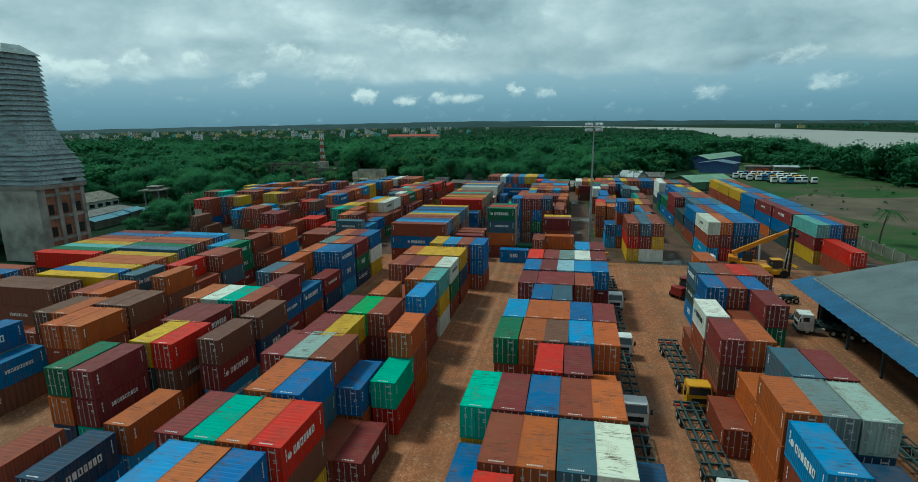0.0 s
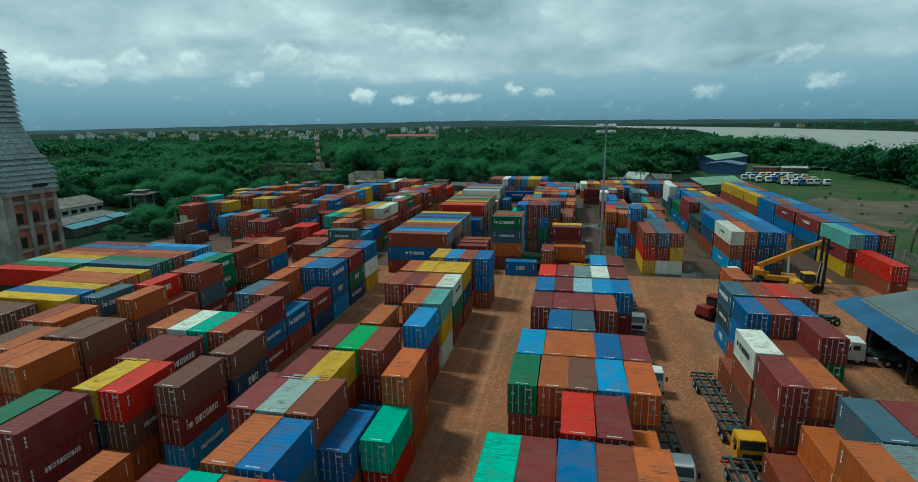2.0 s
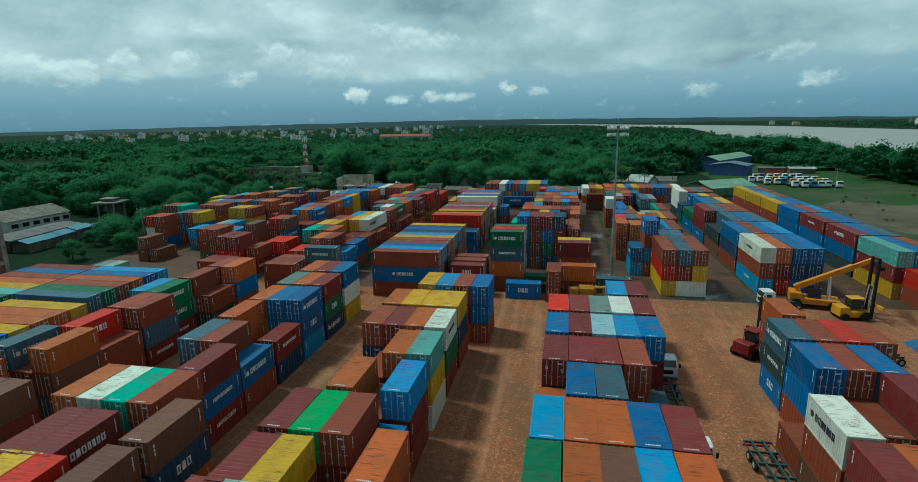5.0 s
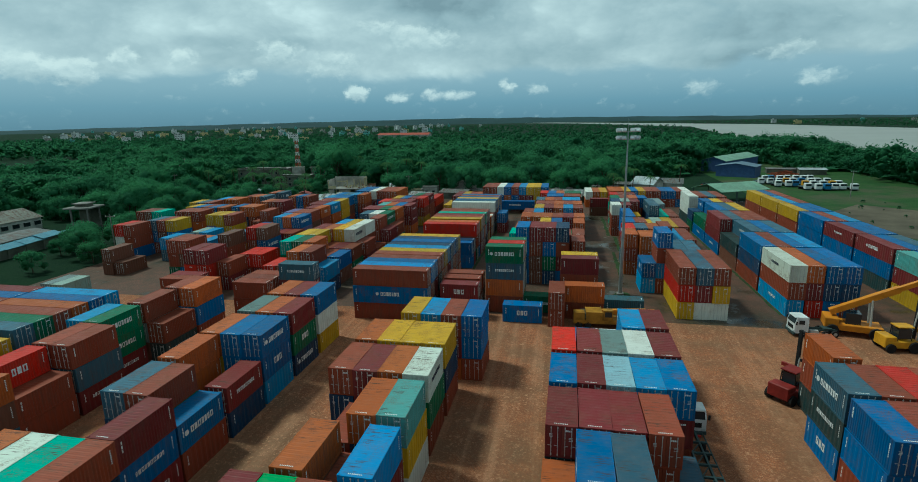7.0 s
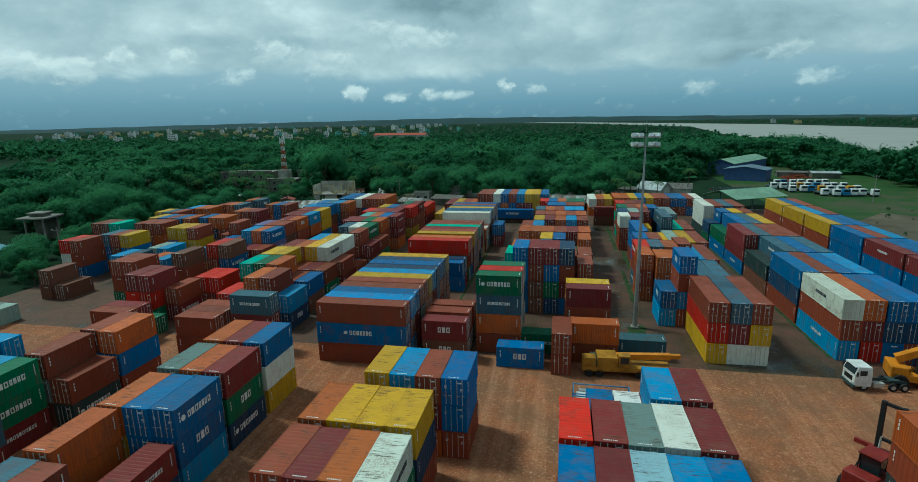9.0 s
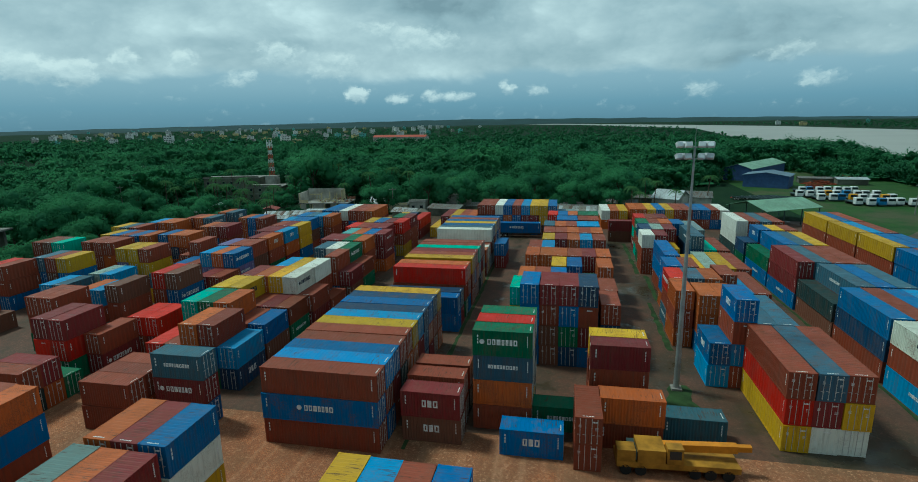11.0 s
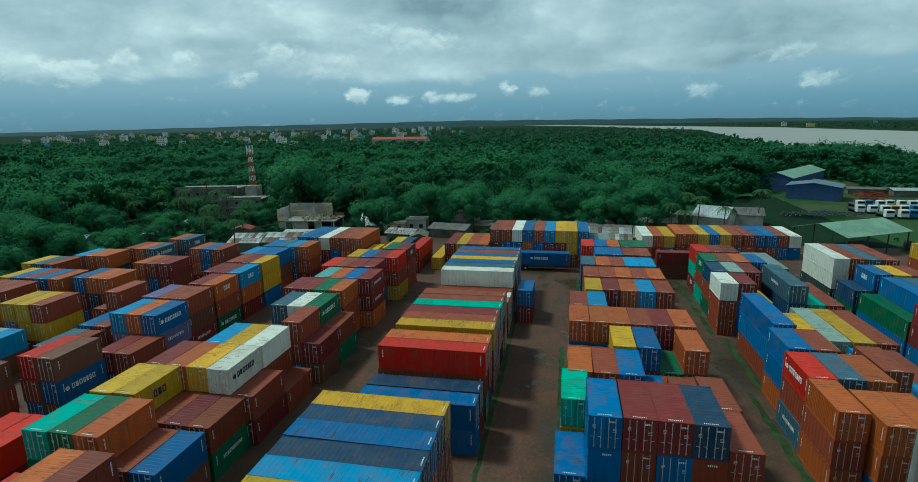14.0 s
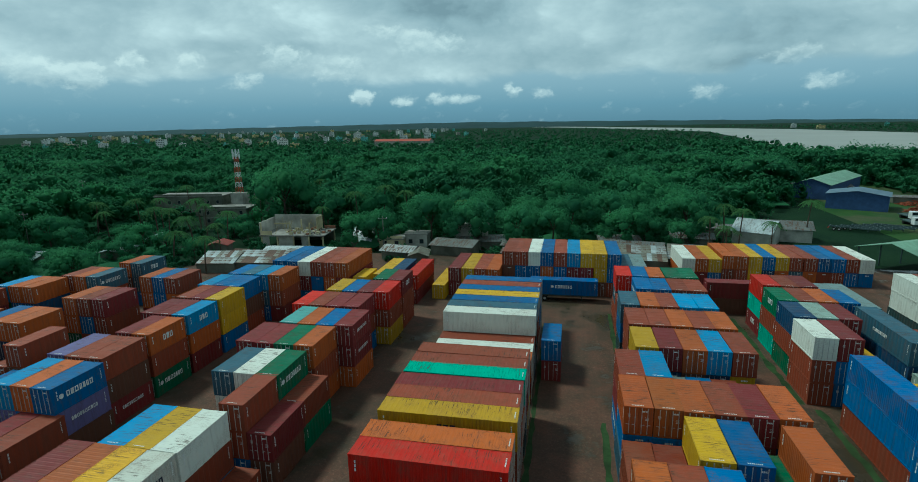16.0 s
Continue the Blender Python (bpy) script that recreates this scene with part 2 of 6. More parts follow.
# ---- geometry helpers ----
def part(name, bm, material, parent=None, label="", smooth=False):
    me = bpy.data.meshes.new(name)
    bm.to_mesh(me)
    bm.free()
    me.materials.append(material)
    if smooth:
        for p in me.polygons:
            p.use_smooth = True
    ob = new(name, me)
    ob.parent = parent
    if label:
        ob["label"] = label
    return ob


def anchor(name, label, category, group="", kind="", m=None):
    ob = new(name)
    ob.empty_display_size = 0.5
    if m is not None:
        ob.matrix_basis = m
    return tagged(ob, label, category, group, kind)


def box(bm, x0, x1, y0, y1, z0, z1):
    v = [bm.verts.new((x, y, z)) for z in (z0, z1) for x, y in ((x0, y0), (x1, y0), (x1, y1), (x0, y1))]
    for q in ((3, 2, 1, 0), (4, 5, 6, 7), (0, 1, 5, 4), (1, 2, 6, 5), (2, 3, 7, 6), (3, 0, 4, 7)):
        bm.faces.new([v[i] for i in q])
    return v


def boxes(*rows):
    bm = bmesh.new()
    for r in rows:
        box(bm, *r)
    return bm


def tube(bm, a, b, ra, rb=None, sides=10):
    """A tapered bar from a to b."""
    a, b = Vector(a), Vector(b)
    rb = ra if rb is None else rb
    q = (b - a).to_track_quat("Z", "Y")
    rings = []
    for p, r in ((a, ra), (b, rb)):
        rings.append([bm.verts.new(p + q @ Vector((r * math.cos(i * math.tau / sides), r * math.sin(i * math.tau / sides), 0))) for i in range(sides)])
    for i in range(sides):
        j = (i + 1) % sides
        bm.faces.new((rings[0][i], rings[0][j], rings[1][j], rings[1][i]))
    bm.faces.new(rings[0][::-1]), bm.faces.new(rings[1])


def beam(bm, a, b, w, h):
    """A square bar of width w and height h from a to b."""
    a, b = Vector(a), Vector(b)
    q = (b - a).to_track_quat("Z", "Y")
    rings = [[bm.verts.new(p + q @ Vector((sx * w / 2, sy * h / 2, 0))) for sx, sy in ((-1, -1), (1, -1), (1, 1), (-1, 1))] for p in (a, b)]
    for i in range(4):
        j = (i + 1) % 4
        bm.faces.new((rings[0][i], rings[0][j], rings[1][j], rings[1][i]))
    bm.faces.new(rings[0][::-1]), bm.faces.new(rings[1])


def sheet(bm, pts_a, pts_b):
    """A strip of quads between two rows of points."""
    va, vb = [bm.verts.new(p) for p in pts_a], [bm.verts.new(p) for p in pts_b]
    for i in range(len(va) - 1):
        bm.faces.new((va[i], va[i + 1], vb[i + 1], vb[i]))


# ---- shipping containers ----
WIDE, TIER = 2.44, 2.76
SHORT, LONG = 6.06, 12.19
HIGH = TIER - 0.02


def wave(length, pitch, depth):
    """Trapezoid corrugation: (along, inward) pairs."""
    n = max(1, round(length / pitch))
    p = length / n
    rows = []
    for i in range(n):
        for f, d in ((0.0, 0), (0.28, 0), (0.5, 1), (0.78, 1)):
            rows.append(((i + f) * p, d * depth))
    return rows + [(length, 0)]


def container_model(length, label, coarse=1.0):
    """Doors at -y; the origin at the middle of the floor."""
    w, h, l = WIDE / 2, HIGH, length / 2
    bm = bmesh.new()
    for sx in (-1, 1):
        for y in (-l, l - 0.16):                     # corner posts and castings
            x0, x1 = sorted((sx * w, sx * (w - 0.16)))
            box(bm, x0, x1, y, y + 0.16, 0.12, h - 0.12)
            c0, c1 = sorted((sx * (w + 0.006), sx * (w - 0.17)))
            for z in (0, h - 0.12):
                box(bm, c0, c1, y - 0.006, y + 0.172, z, z + 0.12)
        x0, x1 = sorted((sx * w, sx * (w - 0.08)))
        box(bm, x0, x1, -l + 0.17, l - 0.17, 0.0, 0.16)
        box(bm, x0, x1, -l + 0.17, l - 0.17, h - 0.10, h - 0.02)
        pts = wave(2 * l - 0.32, 0.28 * coarse, 0.045)
        lo = [(sx * (w - 0.012 - d), -l + 0.16 + a, 0.15) for a, d in pts]
        hi = [(x, y, h - 0.08) for x, y, _ in lo]
        sheet(bm, *((lo, hi) if sx > 0 else (hi, lo)))
    for z0, z1 in ((0, 0.16), (h - 0.12, h - 0.02)):
        box(bm, -w + 0.17, w - 0.17, l - 0.10, l, z0, z1)
        box(bm, -w + 0.17, w - 0.17, -l, -l + 0.10, z0, z1)
    pts = wave(WIDE - 0.32, 0.26 * coarse, 0.045)
    lo = [(w - 0.16 - a, l - 0.012 - d, 0.15) for a, d in pts]
    sheet(bm, lo, [(x, y, h - 0.10) for x, y, _ in lo])
    box(bm, -w + 0.1, w - 0.1, -l + 0.12, l - 0.1, 0.10, 0.16)
    thing = part("container", bm, PAINT)
    tagged(thing, label, "shipping container")
    bm = bmesh.new()
    n = round(length / (0.42 * coarse))                          # roof panels: shallow pressed ribs across
    step = (2 * l - 0.12) / n
    row = []
    for i in range(n):
        y = -l + 0.06 + i * step
        row += [(y, 0.0), (y + step * 0.55, 0.0), (y + step * 0.65, 0.011), (y + step * 0.92, 0.011)]
    row.append((l - 0.06, 0.0))
    sheet(bm, [(-w + 0.03, y, h - 0.035 + d) for y, d in row][::-1], [(w - 0.03, y, h - 0.035 + d) for y, d in row][::-1])
    part("roof", bm, ROOF_PAINT, thing)
    for sx in (-1, 1):
        x0, x1 = sorted((sx * 0.012, sx * (w - 0.16)))
        bm = bmesh.new()
        box(bm, x0, x1, -l + 0.03, -l + 0.07, 0.17, h - 0.13)
        for k in range(3):                            # pressed panels
            z = 0.30 + k * (h - 0.55) / 3
            box(bm, x0 + 0.10, x1 - 0.10, -l + 0.012, -l + 0.03, z, z + (h - 0.55) / 3 - 0.14)
        door = part("door", bm, PAINT, thing)
        for f in (0.25, 0.72):
            bm = bmesh.new()
            x = sx * (0.012 + f * (w - 0.17))
            tube(bm, (x, -l - 0.005, 0.14), (x, -l - 0.005, h - 0.12), 0.03, sides=6)
            for z in (0.22, 0.9, 1.7, h - 0.25):
                box(bm, x - 0.05, x + 0.05, -l - 0.02, -l + 0.012, z, z + 0.07)
            h0, h1 = sorted((x - 0.02 * sx, x + 0.26 * sx))
            box(bm, h0, h1, -l - 0.04, -l - 0.015, 1.02, 1.06)
            part("locking_bar", bm, LOCK_STEEL, door, "galvanised locking bar")
    return thing


def code_marks(length):
    """Stencilled code bars on the sides, door and front wall, and roof end plates."""
    w, l, h = WIDE / 2, length / 2, HIGH
    bm = bmesh.new()
    for sx in (-1, 1):
        x0, x1 = sorted((sx * (w - 0.012), sx * (w + 0.003)))
        y = (l - 0.55) if sx > 0 else (-l + 0.45)
        for k in range(7):
            box(bm, x0, x1, y, y + 0.10, h - 0.55 - k * 0.17, h - 0.44 - k * 0.17)
        y = (-l + 0.5) if sx > 0 else (l - 0.6)
        for k in range(3):
            box(bm, x0, x1, y, y + 0.12, h - 0.75 - k * 0.34, h - 0.50 - k * 0.34)
    for k in range(4):
        box(bm, 0.3 + k * 0.13, 0.40 + k * 0.13, -l + 0.006, -l + 0.022, h - 0.50, h - 0.36)
    for k in range(3):
        box(bm, 0.55, 0.85, -l + 0.006, -l + 0.022, 1.72 - k * 0.12, 1.76 - k * 0.12)
    for k in range(8):
        box(bm, -0.55 + k * 0.13, -0.47 + k * 0.13, -l + 0.24, -l + 0.34, h - 0.035, h - 0.014)
    for k in range(3):
        box(bm, -0.9, -0.66, -l + 0.006, -l + 0.022, 1.95 - k * 0.10, 2.0 - k * 0.10)
    for k in range(5):
        box(bm, -0.5 + k * 0.14, -0.40 + k * 0.14, l - 0.02, l + 0.003, h - 0.52, h - 0.36)
    return bm


def name_marks(length, letters, size, device=False):
    """Plain blocks and frames where a line's name stands on the long sides, with a disc before them if it has a device."""
    w, l, h = WIDE / 2, length / 2, HIGH
    bm = bmesh.new()
    pick = random.Random(letters)
    wide = [size * pick.choice((0.46, 0.56, 0.62, 0.66)) for _ in range(letters)]
    gap, bar = size * 0.20, size * 0.19
    total = sum(wide) + gap * (letters - 1)
    for sx in (-1, 1):
        x0, x1 = sorted((sx * (w - 0.012), sx * (w + 0.004)))
        y, z = -total / 2, h * 0.56 - size / 2
        for k, wd in enumerate(wide if sx > 0 else wide[::-1]):
            if k % 3 == 1:
                box(bm, x0, x1, y, y + wd, z, z + size)
            else:
                box(bm, x0, x1, y, y + bar, z, z + size), box(bm, x0, x1, y + wd - bar, y + wd, z, z + size)
                box(bm, x0, x1, y + bar, y + wd - bar, z + size - bar, z + size), box(bm, x0, x1, y + bar, y + wd - bar, z, z + bar)
            y += wd + gap
        if device:
            side = -total / 2 - size * 0.9 if sx > 0 else total / 2 + size * 0.9
            tube(bm, (x0, side, h * 0.56), (x1, side, h * 0.56), size * 0.45, None, 10)
    return bm


COLOURS = {
    "i": (0.300, 0.480, 0.570),
    "o": (0.400, 0.098, 0.024), "r": (0.232, 0.050, 0.025), "m": (0.172, 0.022, 0.024), "R": (0.500, 0.022, 0.014),
    "n": (0.145, 0.060, 0.038), "b": (0.008, 0.122, 0.325), "B": (0.008, 0.048, 0.112), "l": (0.035, 0.250, 0.500),
    "s": (0.045, 0.115, 0.165), "t": (0.006, 0.386, 0.267), "g": (0.006, 0.132, 0.059), "G": (0.272, 0.363, 0.317),
    "v": (0.025, 0.404, 0.094), "y": (0.520, 0.310, 0.020), "w": (0.640, 0.650, 0.580), "e": (0.169, 0.233, 0.233),
    "k": (0.020, 0.052, 0.054), "c": (0.121, 0.322, 0.303), "p": (0.155, 0.136, 0.300),
}
SHADES = {"i": "pale ice-blue", "o": "rust-orange", "r": "rust-brown", "m": "maroon", "R": "bright red", "n": "dull brown", "b": "blue", "B": "navy blue",
          "l": "sky-blue", "s": "slate-blue", "t": "turquoise", "g": "dark green", "G": "pale grey-green", "v": "bright green",
          "y": "mustard-yellow", "w": "white", "e": "grey", "k": "dark teal", "c": "grey-turquoise", "p": "violet"}
FILL = "rrrrmmonbBsgkroyb"
dice = random.Random(7)
MODEL = {SHORT: container_model(SHORT, "steel shipping container"), LONG: container_model(LONG, "long steel shipping container")}
FAR_MODEL = {SHORT: container_model(SHORT, "steel shipping container", 2.3), LONG: container_model(LONG, "long steel shipping container", 2.3)}
MARKS = {}
for size in (SHORT, LONG):
    MARKS[size] = {}
    for key, bm in (("code", code_marks(size)), ("name", name_marks(size, 7, 0.60, True)), ("wide", name_marks(size, 10, 0.40)), ("short", name_marks(size, 3, 0.75))):
        ob = part("marking", bm, MARK_WHITE, None, "white stencilled marks")
        MARKS[size][key] = ob.data
        dark = ob.data.copy()
        dark.materials[0] = MARK_DARK
        MARKS[size][key + "_dark"] = dark
        bpy.data.objects.remove(ob)
for k, ob in MODEL.items():
    code = new("marking", MARKS[k]["code"])
    code.parent, code["label"], code["kind"] = ob, "white stencilled marks", "stuff"


def container(x, y, level, colour, size=SHORT, turn=0.0, name_kind="", group="", open_end=False):
    """One container with its middle at x, y, on the given tier."""
    m = pose(x, y, level * TIER + 0.02, 0, 0, turn)
    ob = copy_thing(MODEL[size], m)
    c = COLOURS[colour]
    k = 1 + dice.uniform(-0.13, 0.13)
    c = tuple(min(0.9, v * k * (1 + dice.uniform(-0.06, 0.06))) for v in c)
    for o in (ob, *ob.children_recursive):
        o.color = (*c, 1)
    kind = "twenty-foot" if size == SHORT else "forty-foot"
    place = "standing on the yard floor" if level == 0 else "on a skeletal trailer" if level < 1 else "stacked on another container"
    tagged(ob, f"{SHADES[colour]} {kind} steel shipping container {place}", "shipping container", group)
    if not name_kind and colour in "bBgwRmlstn" and dice.random() < 0.30:
        name_kind = dice.choice(("name", "wide", "short"))
    if name_kind and name_kind != "none":
        pale = colour in "wyG"
        mk = new("marking", MARKS[size][name_kind + ("_dark" if pale else "")])
        mk.parent, mk["label"], mk["kind"] = ob, ("large dark lettering bars" if pale else "large white lettering bars"), "stuff"
    return ob


BULK = {SHORT: [], LONG: []}
NAMES = ("none", "name", "wide", "short")


def near(x, y):
    """The stretch of the yard whose top containers are things of their own."""
    return (y < 176 and -51 < x < 24) or (y < 150 and -66 < x < 40) or (y < 135 and x > 40)


def stack(x, y, spec, size=SHORT, turn=0.0, group="", whole=False):
    """spec: height, then colours from the top down, each with its lettering as a digit if known; what is hidden is filled in."""
    if not spec:
        return
    n, known = int(spec[0]), []
    for ch in spec[1:]:
        if ch.isdigit():
            known[-1] = (known[-1][0], NAMES[int(ch)])
        else:
            known.append((ch, ""))
    for i in range(n):
        level = n - 1 - i
        c, name = known[i] if i < len(known) else (dice.choice(FILL), "")
        jx, jy = dice.uniform(-0.06, 0.06), dice.uniform(-0.10, 0.10)
        a = turn + (180 if dice.random() < 0.25 and i and not name else 0) + dice.uniform(-0.5, 0.5)
        if (i == 0 and near(x, y)) or whole:
            container(x + jx, y + jy, level, c, size, a, name, group)
        else:
            if not name and c in "bBglmks" and dice.random() < 0.28:
                name = dice.choice(("name", "wide", "short"))
            BULK[size].append((x + jx, y + jy, level, c, a, name))


def bulk_containers():
    """All the further and lower containers, joined."""
    verts, faces, cols, mats = [], [], [], []
    start = 0
    for size, rows in BULK.items():
        src = [FAR_MODEL[size], *FAR_MODEL[size].children, *(o for o in MODEL[size].children if o.name.startswith("marking"))]
        base_v, base_f, base_m = [], [], []
        for o in src:
            off = len(base_v)
            base_v += [tuple(v.co) for v in o.data.vertices]
            flat = o.name.startswith("marking")
            for p in o.data.polygons:
                out_ = p.normal.x * p.center.x / (WIDE / 2) + p.normal.y * p.center.y / (size / 2) + p.normal.z * p.center.z / HIGH
                if flat and out_ < 0.985:
                    continue
                base_f.append([i + off for i in p.vertices])
                base_m.append(1 if o.name.startswith("roof") else 2 if o.name.startswith("marking") else 0)
        bm = bmesh.new()                              # locking bars of the lower and further ones
        for x in (-0.78, -0.28, 0.28, 0.78):
            beam(bm, (x, -size / 2 - 0.006, 0.14), (x, -size / 2 - 0.006, HIGH - 0.12), 0.045, 0.04)
        bm.verts.index_update()
        off = len(base_v)
        base_v += [tuple(v.co) for v in bm.verts]
        for f in bm.faces:
            base_f.append([v.index + off for v in f.verts])
            base_m.append(3)
        bm.free()
        bv = np.array(base_v)
        signs = {}
        for key in NAMES[1:]:
            me = MARKS[size][key]
            signs[key] = (np.array([v.co[:] for v in me.vertices]), [list(p.vertices) for p in me.polygons if p.normal.x * p.center.x > 1.1])
        for x, y, level, c, a, name in rows:
            r = radians(a)
            ca, sa = math.cos(r), math.sin(r)
            w = np.empty_like(bv)
            w[:, 0] = bv[:, 0] * ca - bv[:, 1] * sa + x
            w[:, 1] = bv[:, 0] * sa + bv[:, 1] * ca + y
            w[:, 2] = bv[:, 2] + level * TIER + 0.02
            verts.append(w)
            faces += [[i + start for i in q] for q in base_f]
            mats += base_m
            k = 1 + (dice.uniform(-0.22, 0.15) if c not in "wG" else dice.uniform(-0.05, 0.1))
            cols.append(np.tile((*[min(0.9, v * k) for v in COLOURS[c]], 1.0), (len(bv), 1)))
            start += len(bv)
            if name in signs and c not in "wyG":
                sv, sf = signs[name]
                w = np.empty_like(sv)
                w[:, 0], w[:, 1], w[:, 2] = sv[:, 0] * ca - sv[:, 1] * sa + x, sv[:, 0] * sa + sv[:, 1] * ca + y, sv[:, 2] + level * TIER + 0.02
                verts.append(w), cols.append(np.ones((len(sv), 4)))
                faces += [[i + start for i in q] for q in sf]
                mats += [2] * len(sf)
                start += len(sv)
    me = bpy.data.meshes.new("container_stacks")
    me.from_pydata(np.concatenate(verts).tolist(), [], faces)
    me.materials.append(BULK_PAINT), me.materials.append(BULK_ROOF), me.materials.append(MARK_WHITE), me.materials.append(LOCK_STEEL)
    me.polygons.foreach_set("material_index", mats)
    at = me.color_attributes.new("paint", "FLOAT_COLOR", "POINT")
    at.data.foreach_set("color", np.concatenate(cols).astype(np.float32).ravel())
    tagged(new("container_stacks", me), "many rusty, blue, red and green steel containers stacked in rows", "shipping containers", "", "stuff")


def bay(x0, y0, specs, size=SHORT, group="", pitch=2.47):
    """Stacks side by side along +x, their fronts at y0."""
    for i, s in enumerate(specs.split()):
        if s != "-":
            stack(x0 + WIDE / 2 + i * pitch, y0 + size / 2, s, size, 0.0, group)


def rank(x0, y0, specs, size=LONG, group="", pitch=2.50):
    """Stacks one behind another along +y, lying across, their left ends at x0, doors to +x."""
    for i, s in enumerate(specs.split()):
        if s != "-":
            stack(x0 + size / 2, y0 + WIDE / 2 + i * pitch, s, size, 90.0, group, i == 0 and near(x0, y0))


# ---- ground ----
def ground_material():
    k = Net("earth_and_grass", 0.95)
    v = k.coords()
    a, b, f = k.noise(v, 0.012, 5), k.noise(v, 0.09, 5), k.noise(v, 1.4, 5)
    grass = k.mix(k.ramp(b, (0.35, 0.0), (0.65, 1.0)), (0.006, 0.020, 0.011), (0.012, 0.031, 0.014))
    c = k.mix(k.ramp(a, (0.60, 0.0), (0.70, 0.4)), grass, (0.045, 0.048, 0.032))
    c = k.mix(k.ramp(f, (0.35, 0.5), (0.65, 0.0)), c, (0.022, 0.040, 0.018))
    k.b.inputs["Specular IOR Level"].default_value = 0.05
    k.bump(f, 0.5, 0.2)
    return k.done(c)


def yard_material(name, one, two, stain, dust, damp, wet=False):
    """Worn red brick paving: bricks, joints, wheel tracks, damp patches and moss."""
    k = Net(name, 0.85)
    v = k.coords()
    br = k.n.new("ShaderNodeTexBrick")
    br.inputs["Scale"].default_value = 2.0
    br.inputs["Mortar Size"].default_value = 0.03
    br.inputs["Color1"].default_value, br.inputs["Color2"].default_value = (*one, 1), (*two, 1)
    br.inputs["Mortar"].default_value = (0.10, 0.055, 0.035, 1)
    k.l.new(v, br.inputs["Vector"])
    a, b, f = k.noise(v, 0.045, 6), k.noise(v, 0.35, 6, 0.65), k.noise(v, 4.0, 5, 0.7)
    c = k.mix(k.ramp(b, (0.40, 0.0), (0.62, 0.8)), br.outputs[0], stain)
    c = k.mix(k.ramp(f, (0.50, 0.0), (0.66, 0.5)), c, dust)
    c = k.mix(k.ramp(a, (0.48, 0.0), (0.60, 0.75)), c, damp)
    tr = k.noise(k.coords((1.0, 0.03, 1.0)), 0.55, 4)
    c = k.mix(k.ramp(tr, (0.50, 0.0), (0.64, 0.34)), c, dust)
    m, sp = k.noise(v, 0.16, 6, 0.7), k.noise(v, 1.6, 6, 0.75)
    c = k.mix(k.ramp(m, (0.47, 0.0), (0.60, 0.52)), c, damp)
    c = k.mix(k.ramp(sp, (0.52, 0.0), (0.60, 0.55)), c, stain)
    c = k.mix(k.ramp(k.noise(v, 0.9, 7, 0.8), (0.56, 0.0), (0.64, 0.5)), c, dust)
    c = k.mix(k.ramp(k.noise(v, 7.0, 3, 0.6), (0.50, 0.0), (0.62, 0.45)), c, stain)
    fleck = k.math("MULTIPLY", k.ramp(k.noise(v, 2.6, 6, 0.8), (0.55, 0.0), (0.62, 0.75)), k.ramp(k.noise(v, 0.07, 4), (0.42, 0.15), (0.60, 1.0)))
    c = k.mix(fleck, c, tuple(min(1.0, x * 1.15) for x in dust))
    k.b.inputs["Specular IOR Level"].default_value = 0.12
    k.bump(f, 0.35, 0.03)
    if wet:
        pool = k.math("MAXIMUM", k.ramp(a, (0.56, 0.0), (0.64, 1.0)), k.ramp(m, (0.57, 0.0), (0.63, 0.8)))
        k.b.inputs["Specular IOR Level"].default_value = 0.28
        return k.done(k.mix(k.math("MULTIPLY", pool, 0.55), c, damp), k.ramp(pool, (0.1, 0.75), (0.9, 0.22)))
    return k.done(c, k.ramp(a, (0.48, 0.9), (0.62, 0.5)))


def slab(name, x0, x1, y0, y1, z, mat, label, category, thick=0.3):
    bm = boxes((x0, x1, y0, y1, z - thick, z))
    return tagged(part(name, bm, mat), label, category, "", "structure")


bm = bmesh.new()
box(bm, -4900, 4900, -600, 4900, -0.6, -0.06)
tagged(part("ground", bm, ground_material()), "flat green land with grass and bare earth", "ground", "", "structure")
slab("yard_pavement", -112, 64, -30, 122, 0.0, yard_material("red_brick_paving", (0.440, 0.150, 0.060), (0.340, 0.112, 0.048), (0.200, 0.080, 0.041), (0.52, 0.275, 0.155), (0.150, 0.088, 0.048)),
     "worn orange-red brick paving of a container yard", "pavement")
slab("north_pavement", -112, 64, 122, 248, 0.0, yard_material("damp_brick_paving", (0.150, 0.056, 0.033), (0.112, 0.044, 0.028), (0.062, 0.036, 0.023), (0.150, 0.080, 0.052), (0.036, 0.034, 0.020), True),
     "wet dark brick paving with puddles, moss and dirt", "pavement")



def grass_strip(x, y0, y1, w, seed):
    """Weeds along the foot of the stacks, with a ragged edge."""
    rr = random.Random(seed)
    bm = bmesh.new()
    n = int((y1 - y0) / 1.2)
    lo, hi = [], []
    for i in range(n + 1):
        y = y0 + (y1 - y0) * i / n
        k = rr.uniform(0.35, 1.0)
        lo.append((x - w * k / 2, y, 0.006)), hi.append((x + w * rr.uniform(0.4, 1.0) / 2, y, 0.006))
    sheet(bm, hi, lo)
    tagged(part("grass_strip", bm, WEEDS), "strip of green weeds along the container stacks", "weeds", "", "stuff")


